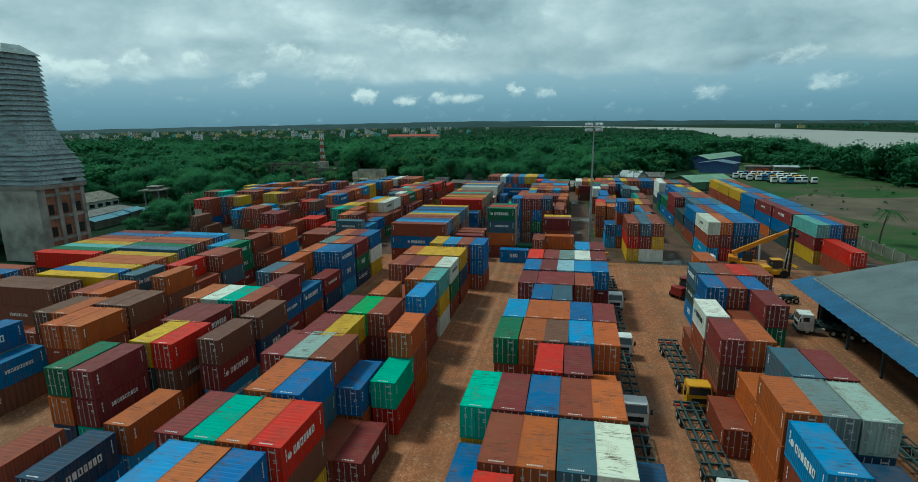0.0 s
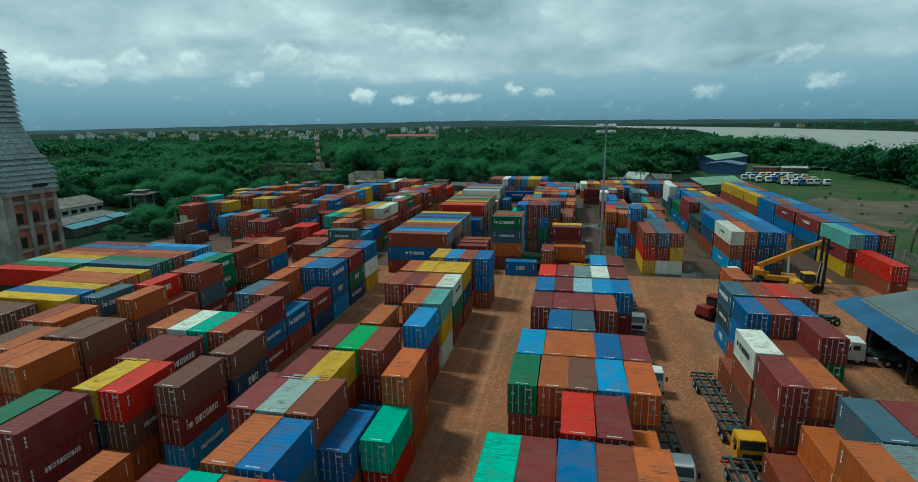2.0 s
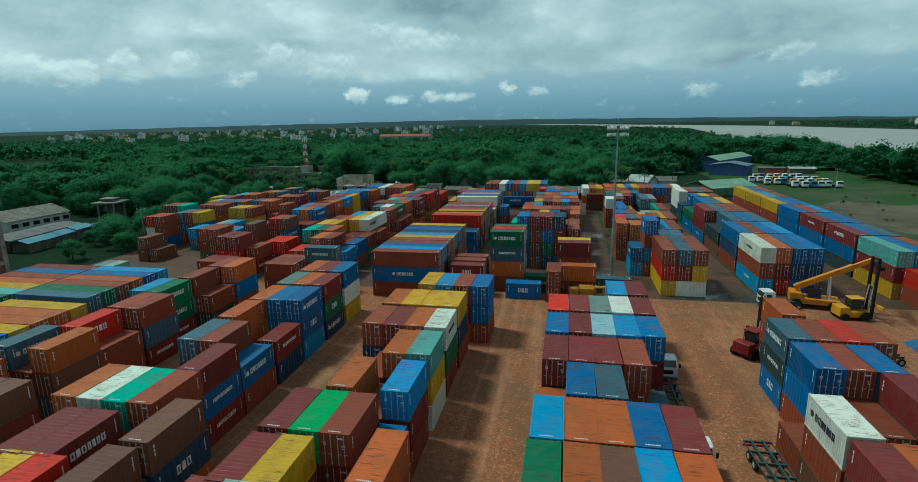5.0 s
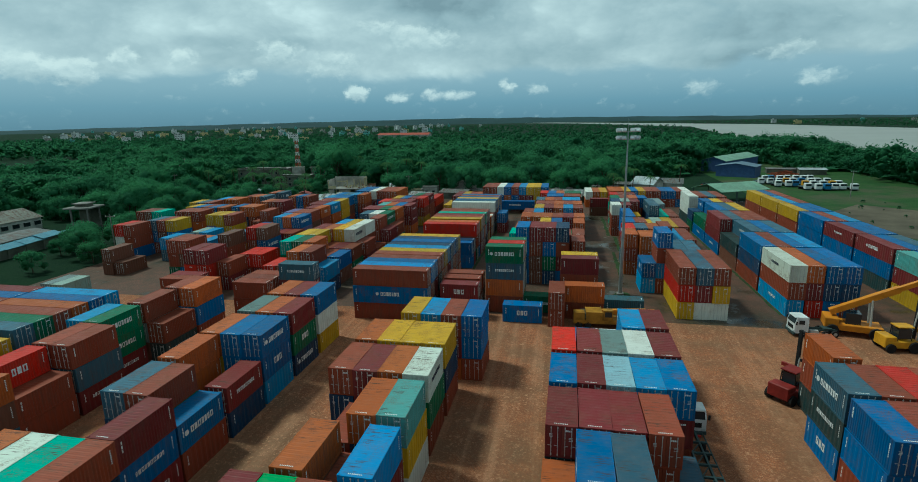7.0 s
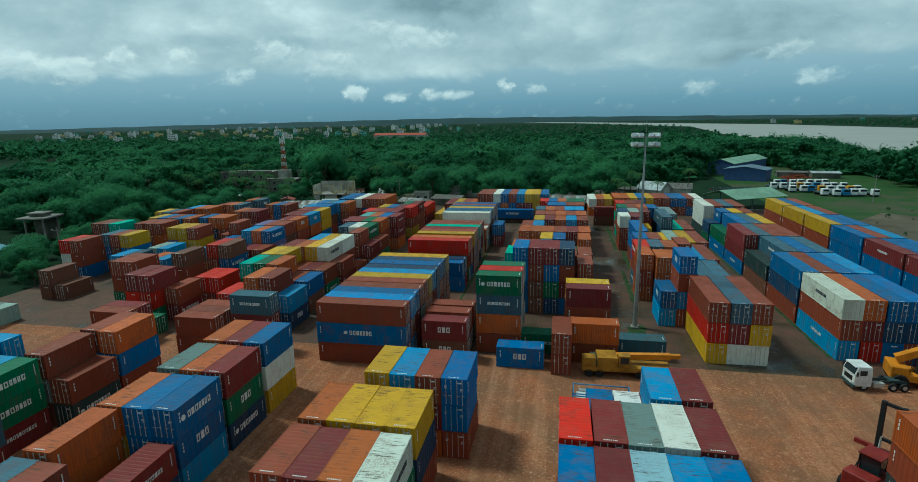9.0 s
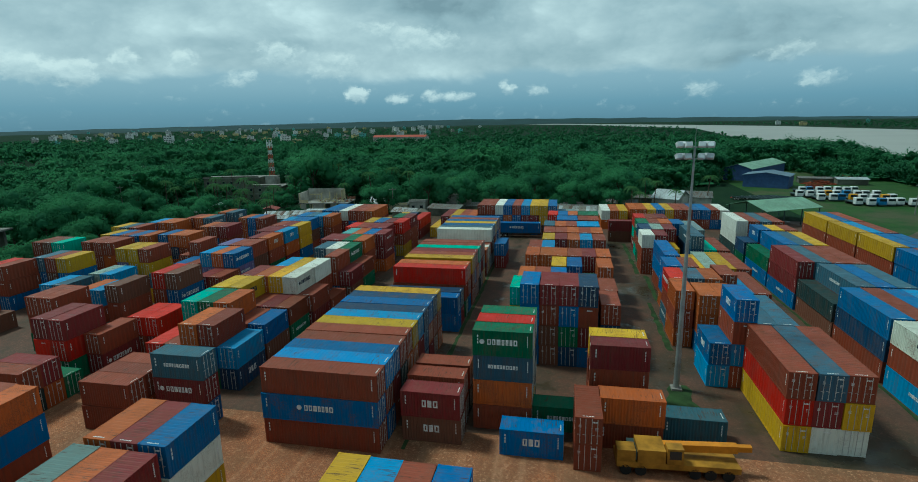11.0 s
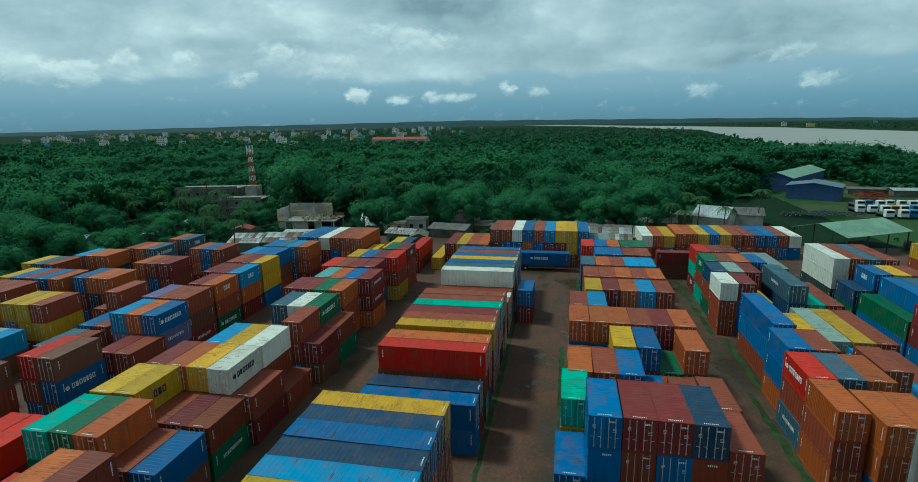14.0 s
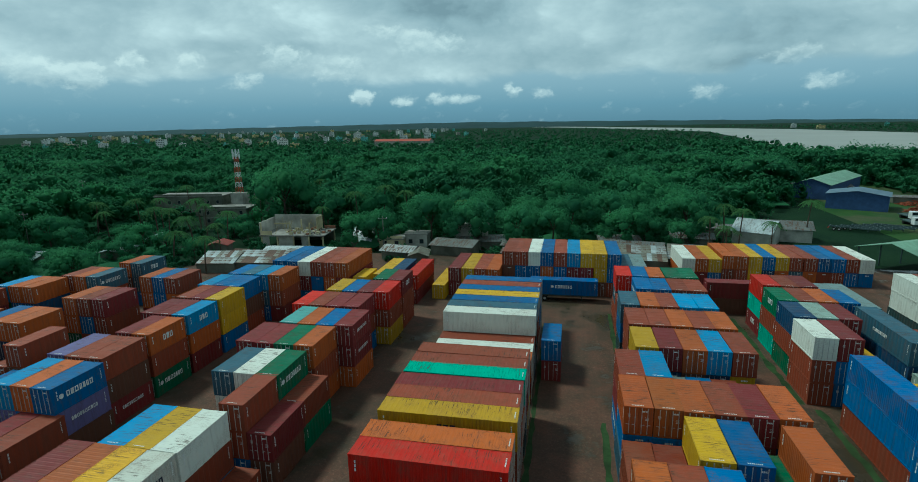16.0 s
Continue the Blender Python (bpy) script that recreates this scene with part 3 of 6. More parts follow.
WEEDS = plain("green_weeds", (0.034, 0.066, 0.020), 0.9, vary=0.5, scale=1.5)
for x, y0, y1, w, seed in ((4.9, 146, 166, 1.2, 1), (6.6, 167, 183, 1.1, 10), (5.2, 184, 212, 1.2, 11), (-1.5, 150, 172, 0.8, 2), (-1.3, 178, 211, 0.9, 12), (-17.4, 153, 176, 0.9, 3), (-14.6, 178, 211, 0.9, 13),
                           (-25.1, 118, 205, 0.8, 4), (3.9, 126, 136, 4.0, 5), (-50.2, 146, 205, 1.0, 6), (27.2, 128, 214, 0.7, 8), (63.2, 100, 246, 1.8, 9)):
    grass_strip(x, y0, y1, w, seed)
# ---- container blocks ----
G_ = "stacked containers in the yard"
# middle block
K = -7.4
bay(-8.6, 31.9, "- 3R - - -", group=G_)
bay(-8.6, 38.7, "2b 3r 3o 3s 3w 2B", group=G_)
bay(-8.6, 45.3, "3ty 3m 3b 3r 3o", group=G_)
bay(-8.4, 52.0, "1r 1r 3R 3m 2o", group=G_)
bay(-8.0, 58.7, "3gr 3or 3n 3l 3on", group=G_)
bay(-7.9, 64.95, "3l 3o 3o 3b 3m", group=G_)
bay(-7.7, 71.5, "2o 3b 3s - -", group=G_)
bay(-7.5, 77.8, "3m 3m 3m 3r 1s", group=G_)
bay(-7.5, 84.7, "3b 3m 3i 3l 3bm", group=G_)
bay(K, 91.5, "3R 3m 3e 3w 3m", group=G_)
bay(K, 98.4, "- 2b 2w 3l 3m", group=G_)
# block beside the middle lane
B = -28.1
bay(-27.4, 31.1, "3l 3o 3b", group=G_)
bay(-29.1, 37.6, "3m0 3t 3o 3R1n", group=G_)
bay(-28.9, 44.4, "1r 3o 3b 1r 1m", group=G_)
bay(-29.1, 50.9, "3m 3G 3rm 2b", group=G_)
bay(-18.9, 52.7, "2tR", group=G_)
bay(B, 56.2, "3m 3y 1b", group=G_)
bay(-19.0, 58.1, "3or", group=G_)
bay(B, 62.9, "3m 3v 3r 2b", group=G_)
bay(B, 69.6, "1r 3o 2r 3l", group=G_)
bay(B, 76.9, "1r 2r 3o 3cyw", group=G_)
bay(B, 84.0, "3r 3m 3o 3w", group=G_)
bay(B, 90.9, "3o 3y 3y 3y", group=G_)
bay(B, 99.2, "- 3y 3l 3r 3b", group=G_)
# third block
C_ = -48.6
bay(-43.0, 34.4, "2r", group=G_)
bay(-38.3, 34.8, "2B1b", group=G_)
bay(-46.9, 44.6, "3goB 3m0m2t", group=G_, pitch=2.7)
bay(-38.0, 41.7, "2ol", group=G_)
bay(-49.0, 51.3, "1r 2r 3y 3R0n2", group=G_)
bay(-37.5, 52.9, "3n0m1l2", group=G_)
bay(-37.2, 59.6, "3n0B", group=G_)
bay(-47.8, 56.9, "2r 3m 3m 2o", group=G_)
bay(C_ + 0.2, 64.2, "3o 3w 3t 3rB", group=G_)
bay(C_, 70.4, "1r 1m 1r 3m0b2", group=G_)
bay(C_, 76.6, "1r 3s 3r 2b1r0", group=G_)
bay(C_, 83.4, "1r 3o 1y 2m", group=G_)
bay(C_, 90.0, "1r 3o 3bb 3b1b3l0", group=G_)
bay(C_, 96.8, "1r 3e 3o 3m0g3B1", group=G_)
bay(C_, 103.6, "- 3o 3m 3bwym", group=G_)
# fourth block
D_ = -65.0
bay(-63.3, 48.0, "3by 2b", group=G_)
bay(D_, 56.6, "2r 3n 3o", group=G_)
bay(-57.5, 53.4, "3or 3or", group=G_)
bay(-57.6, 60.2, "3nr 3nr", group=G_)
bay(D_, 63.6, "3r 3o", group=G_)
bay(D_, 72.0, "3s1r 2r 3on -", group=G_)
bay(D_, 77.9, "- 3R3r0 2r -", group=G_)
bay(D_, 84.4, "- 3rB 3rs -", group=G_)
bay(D_, 90.8, "3l 3g1g1m2 - -", group=G_)
bay(D_, 97.4, "- 3re 2r -", group=G_)
bay(D_, 104.0, "- 3r 3obr -", group=G_)
rank(-81.0, 64.2, "3n0n2 3nn", group=G_)
rank(-78.5, 70.2, "3y 3b 3y 3o 3o 3y", group=G_)
rank(-80.4, 87.0, "3s 3g 3r 3o 3b 3l", group=G_)
rank(-95.6, 62.0, "3m 3m 3r 3b 3r", group=G_)
rank(-92.8, 81.9, "3R 3g 3c 3y 3o 3r 3b 3m", group=G_)
# long containers lying across
P = -39.2
rank(P, 116.9, "3r0b1r0 3l 3b 3r 3r 3y 3l 3B 3b 3B 3y", group=G_, pitch=2.46)
rank(-37.7, 148.2, "2b 2B", group=G_)
rank(-37.7, 154.4, "3Rr 3or", group=G_)
rank(-37.7, 160.9, "3y3r 3r 3m 3t 3r 3r", group=G_)
rank(-37.8, 178.6, "2o 2w 2r", group=G_)
bay(-24.7, 184.8, "2bm", group=G_)
rank(-37.8, 186.0, "3w3 3s 3b 3y 3b 3r 3b", group=G_)
container(-22.4, 217.6, 1.3 / TIER, "b", LONG, 90.0, "name", G_)
# blocks beyond the cross road
rank(-52.7, 118.0, "3s2m1b2", SHORT, group=G_)
rank(-60.0, 115.9, "2rr 2r 2r", SHORT, group=G_)
rank(-74.0, 116.0, "2r 2m 1g", SHORT, group=G_)
bay(-60.6, 126.0, "2R 2r 3o 3rbg 2l", group=G_)
bay(-61.3, 133.6, "3t 3g 3o 2r 2b", group=G_)
bay(-61.3, 140.2, "3y 3y3 2r 2m 2r", group=G_)
bay(-60.6, 146.2, "3m 3o 3y 3w1B0 2r", group=G_)
bay(-58.0, 152.3, "3l 3y 3w1r0l 1r", group=G_)
bay(-57.2, 159.5, "1r 2m 3r 2m", group=G_)
bay(-57.2, 165.2, "3sw 3w 3g1b1 2r", group=G_)
bay(-59.5, 172.5, "3m 3m 3g 3o", group=G_)
bay(-57.5, 178.9, "3c 3o 3b1b1 3m2m2", group=G_)
bay(-59.5, 185.7, "3R 3r 3m0g1 3m", group=G_)
bay(-57.5, 192.4, "3y 3b 3m 3R", group=G_)
bay(-57.5, 199.0, "2y 2b 3g 3m", group=G_)
bay(-75.5, 207.5, "3b 3b 3w 3r 3r 3o", LONG, group=G_)
bay(-60.2, 208.5, "2y", group=G_)
bay(-57.2, 210.8, "2y 2B", LONG, group=G_)
bay(-51.2, 211.0, "2Rm", LONG, group=G_)
bay(-104.0, 202.0, "3o 3s", group=G_)
for x, y, row_ in ((-75.9, 124.7, "3mRg 3mRg"), (-70.9, 127.2, "2r"), (-70.2, 133.6, "2Rr 2R"), (-78.2, 138.2, "3nr"), (-76.3, 145.4, "3Rr 3nb"), (-74.2, 153.0, "2m 2r"),
                  (-85.4, 131.8, "3rr 3rn"), (-89.2, 143.3, "2or 2l"), (-98.4, 144.8, "2l 2s"), (-95.6, 151.8, "2G 2l"), (-106.9, 151.5, "3sb 3rn 3yb"), (-97.0, 160.0, "3yp 3yy 3ry"),
                  (-120.5, 162.8, "3r 3n 3t"), (-109.5, 164.3, "3r 3r 3r"), (-111.8, 171.4, "3y 3b 3r 3b 3o"), (-98.4, 172.9, "3b 3o 3o"), (-84.0, 153.2, "2s 2r"), (-77.4, 158.9, "3lp 3o 3b1p2"),
                  (-95.4, 182.7, "3o 3r 3m"), (-92.6, 194.3, "3o 3b 3r"), (-107.0, 193.0, "3r 3o 3s"), (-117.0, 179.6, "3y 3s 3r"), (-112.5, 186.3, "3l 3o 3o"), (-84.6, 160.4, "2b 2r"),
                  (-88.5, 166.8, "2r 3r"), (-102.9, 133.2, "2nn"), (-100.3, 133.6, "1n"), (-110.7, 145.2, "3Rwr 3rr"), (-101.5, 118.0, "1e 1G")):
    bay(x, y, row_, group=G_)
for j, row_ in enumerate(("3p 3r 3r0n", "- 3m 3o3rg1", "3m 3m 3l", "3r 3m 3y3y")):
    bay(-78.4, 165.6 + j * 6.7, row_, group=G_)
bay(-79.4, 191.9, "3l 3b 3b", group=G_)
bay(-78.6, 198.6, "3b 3s 3l 3o", group=G_)
# north block
rank(-18.8, 123.0, "4g1s2or 4R 4g", SHORT, group=G_)
rank(-6.9, 127.5, "3m0r0o 3y", SHORT, group=G_)
rank(-6.2, 121.5, "2o", SHORT, group=G_)
rank(-15.6, 118.8, "1b3", SHORT, group=G_)
rank(-12.7, 123.6, "1g", SHORT, group=G_)
bay(-8.6, 117.6, "2r", group=G_)
rank(0.0, 123.6, "1s", SHORT, group=G_)
rank(-25.6, 119.6, "2mn", SHORT, group=G_)
rank(-25.8, 123.0, "2r 2r", SHORT, group=G_, pitch=3.0)
bay(-15.3, 138.9, "4bbbb 4mrnn 4mbgB 4Brmb", group=G_)
bay(-17.85, 139.2, "2b", group=G_)
bay(-4.95, 140.2, "3r", group=G_)
bay(-17.4, 146.0, "3t", group=G_)
bay(-14.85, 145.6, "2r 2r 2r 3r", group=G_)
bay(-4.8, 146.35, "3r", group=G_)
bay(-16.8, 151.6, "3o 3r 3b 2b 2r 2r", group=G_)
bay(-16.8, 158.3, "2r 2r 3y 3b 2g 3o", group=G_)
bay(-16.6, 165.2, "3o 3o 3o 3r 3m 3o", group=G_)
bay(-16.5, 171.4, "3r 3l 2e 2b 2r", group=G_)
bay(-14.2, 178.4, "3y 3m 3o 3l 3r", group=G_)
bay(-14.2, 185.2, "3r 3r 3o 3r 3o", group=G_)
bay(-14.5, 192.3, "3s 3o 3r 3l 3l", group=G_)
bay(-14.2, 199.8, "2r 3b 3b 3r 3r", group=G_)
bay(-14.0, 206.5, "3R 3b 3o 3g 3g", group=G_)
rank(1.5, 214.0, "2m", LONG, group=G_)
bay(-34.2, 220.4, "3r0n 3rb 3wb 3bo 3r0b 3lm 3ym 3yyn 3bbr 2s 2e", LONG, group=G_, pitch=2.46)
bay(-44.2, 217.0, "2m0m 2yy 2r 2o", LONG, group=G_)
bay(-46.9, 214.6, "1y", LONG, group=G_)
bay(0.6, 230.5, "2w 2o 2y", LONG, group=G_)
bay(8.8, 233.5, "2o 2o 2y 2b 2y 2r 2r 2b 2b 2r 2w", LONG, group=G_)
# east blocks
bay(14.9, 41.5, "3l 1B 2B", group=G_)
bay(15.1, 48.6, "3oo 3eB 3GB", group=G_)
bay(12.9, 55.0, "1r 2o 3s 3m", group=G_)
bay(14.1, 62.2, "3mn 3o 2o", group=G_)
bay(14.0, 68.6, "3w1r 2r 1r", group=G_)
bay(14.2, 73.62, "1r 1r 2r 3m", group=G_)
bay(16.6, 79.7, "3bbr 3r 3b", group=G_)
bay(16.8, 86.4, "3s1k2b3 3r 3R 3r", group=G_)
bay(18.8, 93.6, "3or 1b", group=G_)
bay(11.0, 124.0, "3rRy 3smw 3ryw", LONG, group=G_)
bay(7.2, 136.3, "2bl 4brlr", group=G_)
bay(14.8, 143.6, "2s 2s", LONG, group=G_)
bay(5.5, 147.6, "3o", group=G_)
bay(8.1, 145.9, "3o 3o", group=G_)
bay(5.7, 153.8, "3Rr 3s 3o", group=G_)
bay(13.3, 156.3, "3r", group=G_)
bay(15.9, 156.3, "2l 2r", LONG, group=G_)
bay(6.4, 160.6, "3bb 3r", group=G_)
bay(7.3, 167.7, "3bbr 2r 2y", LONG, group=G_)
bay(14.8, 170.2, "2G 2y 2r", LONG, group=G_)
bay(5.8, 184.1, "3wrr 3m 2y", group=G_)
bay(15.2, 184.0, "3s 2t 2r", LONG, group=G_)
bay(6.2, 190.8, "3Brg 3G 3m", group=G_)
bay(6.8, 204.2, "3Rt 3r 3m", group=G_)
bay(6.5, 197.4, "3grt 3r 3o 3b", group=G_)
bay(15.2, 204.0, "2s 2e 2e", LONG, group=G_)
T = 27.6
bay(T, 127.4, "3w2rl2 3omR 3bBb 3bBr", LONG, group=G_)
bay(T, 140.2, "3bBr 3r 3b 3l", LONG, group=G_)
bay(T, 153.0, "2k 3s 3b 3s", LONG, group=G_)
bay(T, 165.8, "3mmb 3s 3r 3r", LONG, group=G_)
bay(T, 178.6, "2g 3b 3s 3y", LONG, group=G_)
bay(T, 192.0, "2B 3b 3y 3r", group=G_)
bay(28.5, 201.6, "3wwk 3r 3s 3r", LONG, group=G_)
U = 48.0
bay(U + 1.2, 114.9, "2Rr", LONG, group=G_)
bay(U, 127.2, "3cmy 3b 3r", LONG, group=G_)
bay(U, 140.2, "3mb 3b 3s", LONG, group=G_)
bay(U, 153.0, "3mb 3b 3b", LONG, group=G_)
bay(U, 165.8, "3bb 3r 3l", LONG, group=G_)
bay(U, 178.6, "3yr 3b 3b", LONG, group=G_)
bay(U, 191.4, "3yr 3l 3r", LONG, group=G_)
bay(U, 204.2, "3y 3b 3r", LONG, group=G_)
bulk_containers()
for ob in (*MODEL.values(), *FAR_MODEL.values()):
    for o in (*ob.children_recursive, ob):
        bpy.data.objects.remove(o)


# ---- land, river, woods ----
def leaf_material(name, lo, hi):
    k = Net(name, 0.75)
    geo = k.n.new("ShaderNodeNewGeometry")
    info = k.n.new("ShaderNodeObjectInfo")
    v = k.coords()
    k.b.inputs["Specular IOR Level"].default_value = 0.06
    c = k.mix(k.ramp(geo.outputs["Random Per Island"], (0.0, 0.25), (1.0, 0.8)), lo, hi)
    c = k.mix(k.ramp(k.noise(v, 0.05, 4), (0.4, 0.0), (0.62, 0.65)), c, tuple(x * 1.5 for x in hi))
    c = k.mix(k.math("MULTIPLY", info.outputs["Random"], 0.45), c, tuple(x * 0.7 for x in lo))
    fine = k.noise(v, 1.8, 5, 0.72)
    c = k.mix(k.ramp(fine, (0.40, 0.28), (0.60, 0.0)), c, tuple(x * 0.7 for x in lo))
    c = k.mix(k.ramp(k.noise(v, 0.012, 3), (0.42, 0.0), (0.60, 0.5)), c, tuple(x * 0.6 for x in lo))
    k.bump(fine, 0.3, 0.3)
    thin = k.n.new("ShaderNodeBsdfTranslucent")           # light passes through the leaves
    k.l.new(c, thin.inputs["Color"])
    both = k.n.new("ShaderNodeMixShader")
    both.inputs[0].default_value = 0.5
    k.l.new(k.b.outputs[0], both.inputs[1]), k.l.new(thin.outputs[0], both.inputs[2])
    k.l.new(both.outputs[0], k.n["Material Output"].inputs["Surface"])
    return k.done(c)


LEAF = leaf_material("broad_leaves", (0.054, 0.176, 0.092), (0.092, 0.266, 0.096))
PALM_LEAF = leaf_material("palm_fronds", (0.080, 0.190, 0.070), (0.140, 0.270, 0.095))
BARK = plain("bark", (0.10, 0.075, 0.055), 0.95, vary=0.4)
WATER_NET = Net("muddy_river_water", 0.35)
WATER_NET.bump(WATER_NET.noise(WATER_NET.coords((1, 0.4, 1)), 0.35, 4), 0.06, 0.5)
WATER = WATER_NET.done(WATER_NET.mix(WATER_NET.ramp(WATER_NET.noise(WATER_NET.coords(), 0.006, 4), (0.4, 0.0), (0.6, 1.0)), (0.21, 0.195, 0.150), (0.26, 0.245, 0.195)))


def field_material():
    k = Net("field_of_grass_mud_and_puddles", 0.9)
    v = k.coords()
    a, b, f = k.noise(v, 0.028, 5), k.noise(v, 0.16, 6), k.noise(v, 1.1, 5)
    c = k.mix(k.ramp(b, (0.38, 0.0), (0.62, 1.0)), (0.020, 0.066, 0.016), (0.040, 0.090, 0.022))
    c = k.mix(k.ramp(a, (0.50, 0.0), (0.60, 0.75)), c, (0.090, 0.080, 0.052))
    c = k.mix(k.ramp(f, (0.4, 0.45), (0.7, 0.0)), c, (0.040, 0.060, 0.026))
    k.b.inputs["Specular IOR Level"].default_value = 0.08
    k.bump(f, 0.5, 0.15)
    return k.done(c)


def flat_sheet(name, pts, z, mat, label, category):
    bm = bmesh.new()
    top = [bm.verts.new((x, y, z)) for x, y in pts]
    low = [bm.verts.new((x, y, z - 0.4)) for x, y in pts]
    bm.faces.new(top)
    n = len(pts)
    for i in range(n):
        bm.faces.new((low[i], low[(i + 1) % n], top[(i + 1) % n], top[i]))
    bmesh.ops.recalc_face_normals(bm, faces=bm.faces)
    return tagged(part(name, bm, mat), label, category, "", "structure")


flat_sheet("field", [(64.2, 60), (420, 40), (300, 330), (190, 420), (150, 470), (70, 430), (64.2, 250)], -0.02, field_material(),
           "rough field of grass, mud tracks and puddles", "field")
flat_sheet("river", [(178, 452), (232, 410), (330, 330), (900, 60), (1500, 200), (760, 700), (640, 1080), (610, 1840), (470, 2350), (150, 3400), (-200, 4300),
                     (-420, 4300), (60, 3100), (230, 2200), (345, 1700), (255, 1050), (196, 640), (190, 540)], 0.02, WATER,
           "wide muddy brown river", "river")


flat_sheet("dirt_patch", [(72, 222), (78, 190), (92, 168), (118, 158), (135, 146), (190, 150), (184, 196), (150, 214), (130, 238), (104, 232), (92, 244)], -0.012,
           plain("pale_dried_mud", (0.105, 0.086, 0.058), 0.95, vary=0.45, scale=0.25), "bare dried mud with wheel tracks", "dirt")


def leaf_quad(vs, fs, ns, p, n, soft, size, rng):
    """One folded tuft of leaves at p facing n, lit as part of its crown."""
    q = n.to_track_quat("Z", "Y")
    a = rng.uniform(0, math.tau)
    u = q @ Vector((math.cos(a), math.sin(a), 0)) * size
    w = q @ Vector((-math.sin(a), math.cos(a), 0)) * size * rng.uniform(0.45, 0.9)
    k = n * size * 0.4
    o = len(vs)
    vs += [p + d for d in (u - k, w + k * 0.4, -u - k, k * 0.4 - w)]
    fs += [(o, o + 1, o + 3), (o + 1, o + 2, o + 3)]
    jig = Vector((rng.gauss(0, .22), rng.gauss(0, .22), rng.gauss(0, .22)))
    ns += [(soft + jig).normalized()] * 4


def crown_mesh(rng, h, r, lobes, tufts, size, fine):
    """A broad, uneven, domed crown of leaf tufts over leafy lobes: points, faces and soft normals."""
    blobs = []
    for i in range(lobes):
        a, d = i * 2.4 + rng.uniform(-0.5, 0.5), r * 0.80 * math.sqrt((i + 0.3) / lobes)
        blobs.append((Vector((d * math.cos(a), d * math.sin(a), h - r * rng.uniform(0.30, 0.58) - 0.62 * d * d / r)), r * rng.uniform(0.26, 0.46)))
    for i in range(lobes // 2):                       # drooping lower branches
        a, d = i * 2.4 * 1.7 + rng.uniform(-0.4, 0.4), r * rng.uniform(0.55, 0.8)
        blobs.append((Vector((d * math.cos(a), d * math.sin(a), h - r * rng.uniform(1.0, 1.55))), r * rng.uniform(0.22, 0.36)))
    vs, fs, ns = [], [], []
    heart = Vector((0, 0, h - r * 0.95))
    for c, s in blobs:
        bm = bmesh.new()
        bmesh.ops.create_icosphere(bm, subdivisions=fine, radius=s * 0.62)
        bm.verts.index_update()
        o = len(vs)
        for v in bm.verts:
            n = v.co.normalized()
            vs.append(c + v.co * rng.uniform(0.80, 1.12))
            ns.append((n + (vs[-1] - heart).normalized() * 0.6).normalized())
        fs += [tuple(v.index + o for v in f.verts) for f in bm.faces]
        bm.free()
    for i in range(tufts):
        c, s = rng.choice(blobs)
        n = Vector((rng.gauss(0, 1), rng.gauss(0, 1), rng.gauss(0.5, 0.9))).normalized()
        p = c + n * s * rng.uniform(0.78, 1.16)
        face = (n + Vector((rng.gauss(0, .45), rng.gauss(0, .45), rng.gauss(0.1, .45)))).normalized()
        leaf_quad(vs, fs, ns, p, face, n * 0.7 + (p - heart).normalized() * 0.6, r * size * rng.uniform(0.7, 1.4), rng)
    return blobs, vs, fs, ns


def tree_model(seed, h, r, tufts=2000):
    rng = random.Random(seed)
    blobs, vs, fs, ns = crown_mesh(rng, h, r, 13, tufts, 0.038, 1)
    root = anchor("tree", "broad-leaved tree with a dense dark green crown", "tree", "trees of the wood")
    bm = bmesh.new()
    fork = Vector((rng.uniform(-.4, .4), rng.uniform(-.4, .4), h * 0.38))
    tube(bm, (0, 0, -0.3), fork, 0.34, 0.22, 7)
    for c, s in blobs[:5]:
        tube(bm, fork, c, 0.16, 0.05, 5)
    part("trunk", bm, BARK, root)
    me = bpy.data.meshes.new("crown")
    me.from_pydata(vs, [], fs)
    me.materials.append(LEAF)
    me.polygons.foreach_set("use_smooth", [True] * len(me.polygons))
    me.normals_split_custom_set_from_vertices(ns)
    new("crown", me).parent = root
    return root


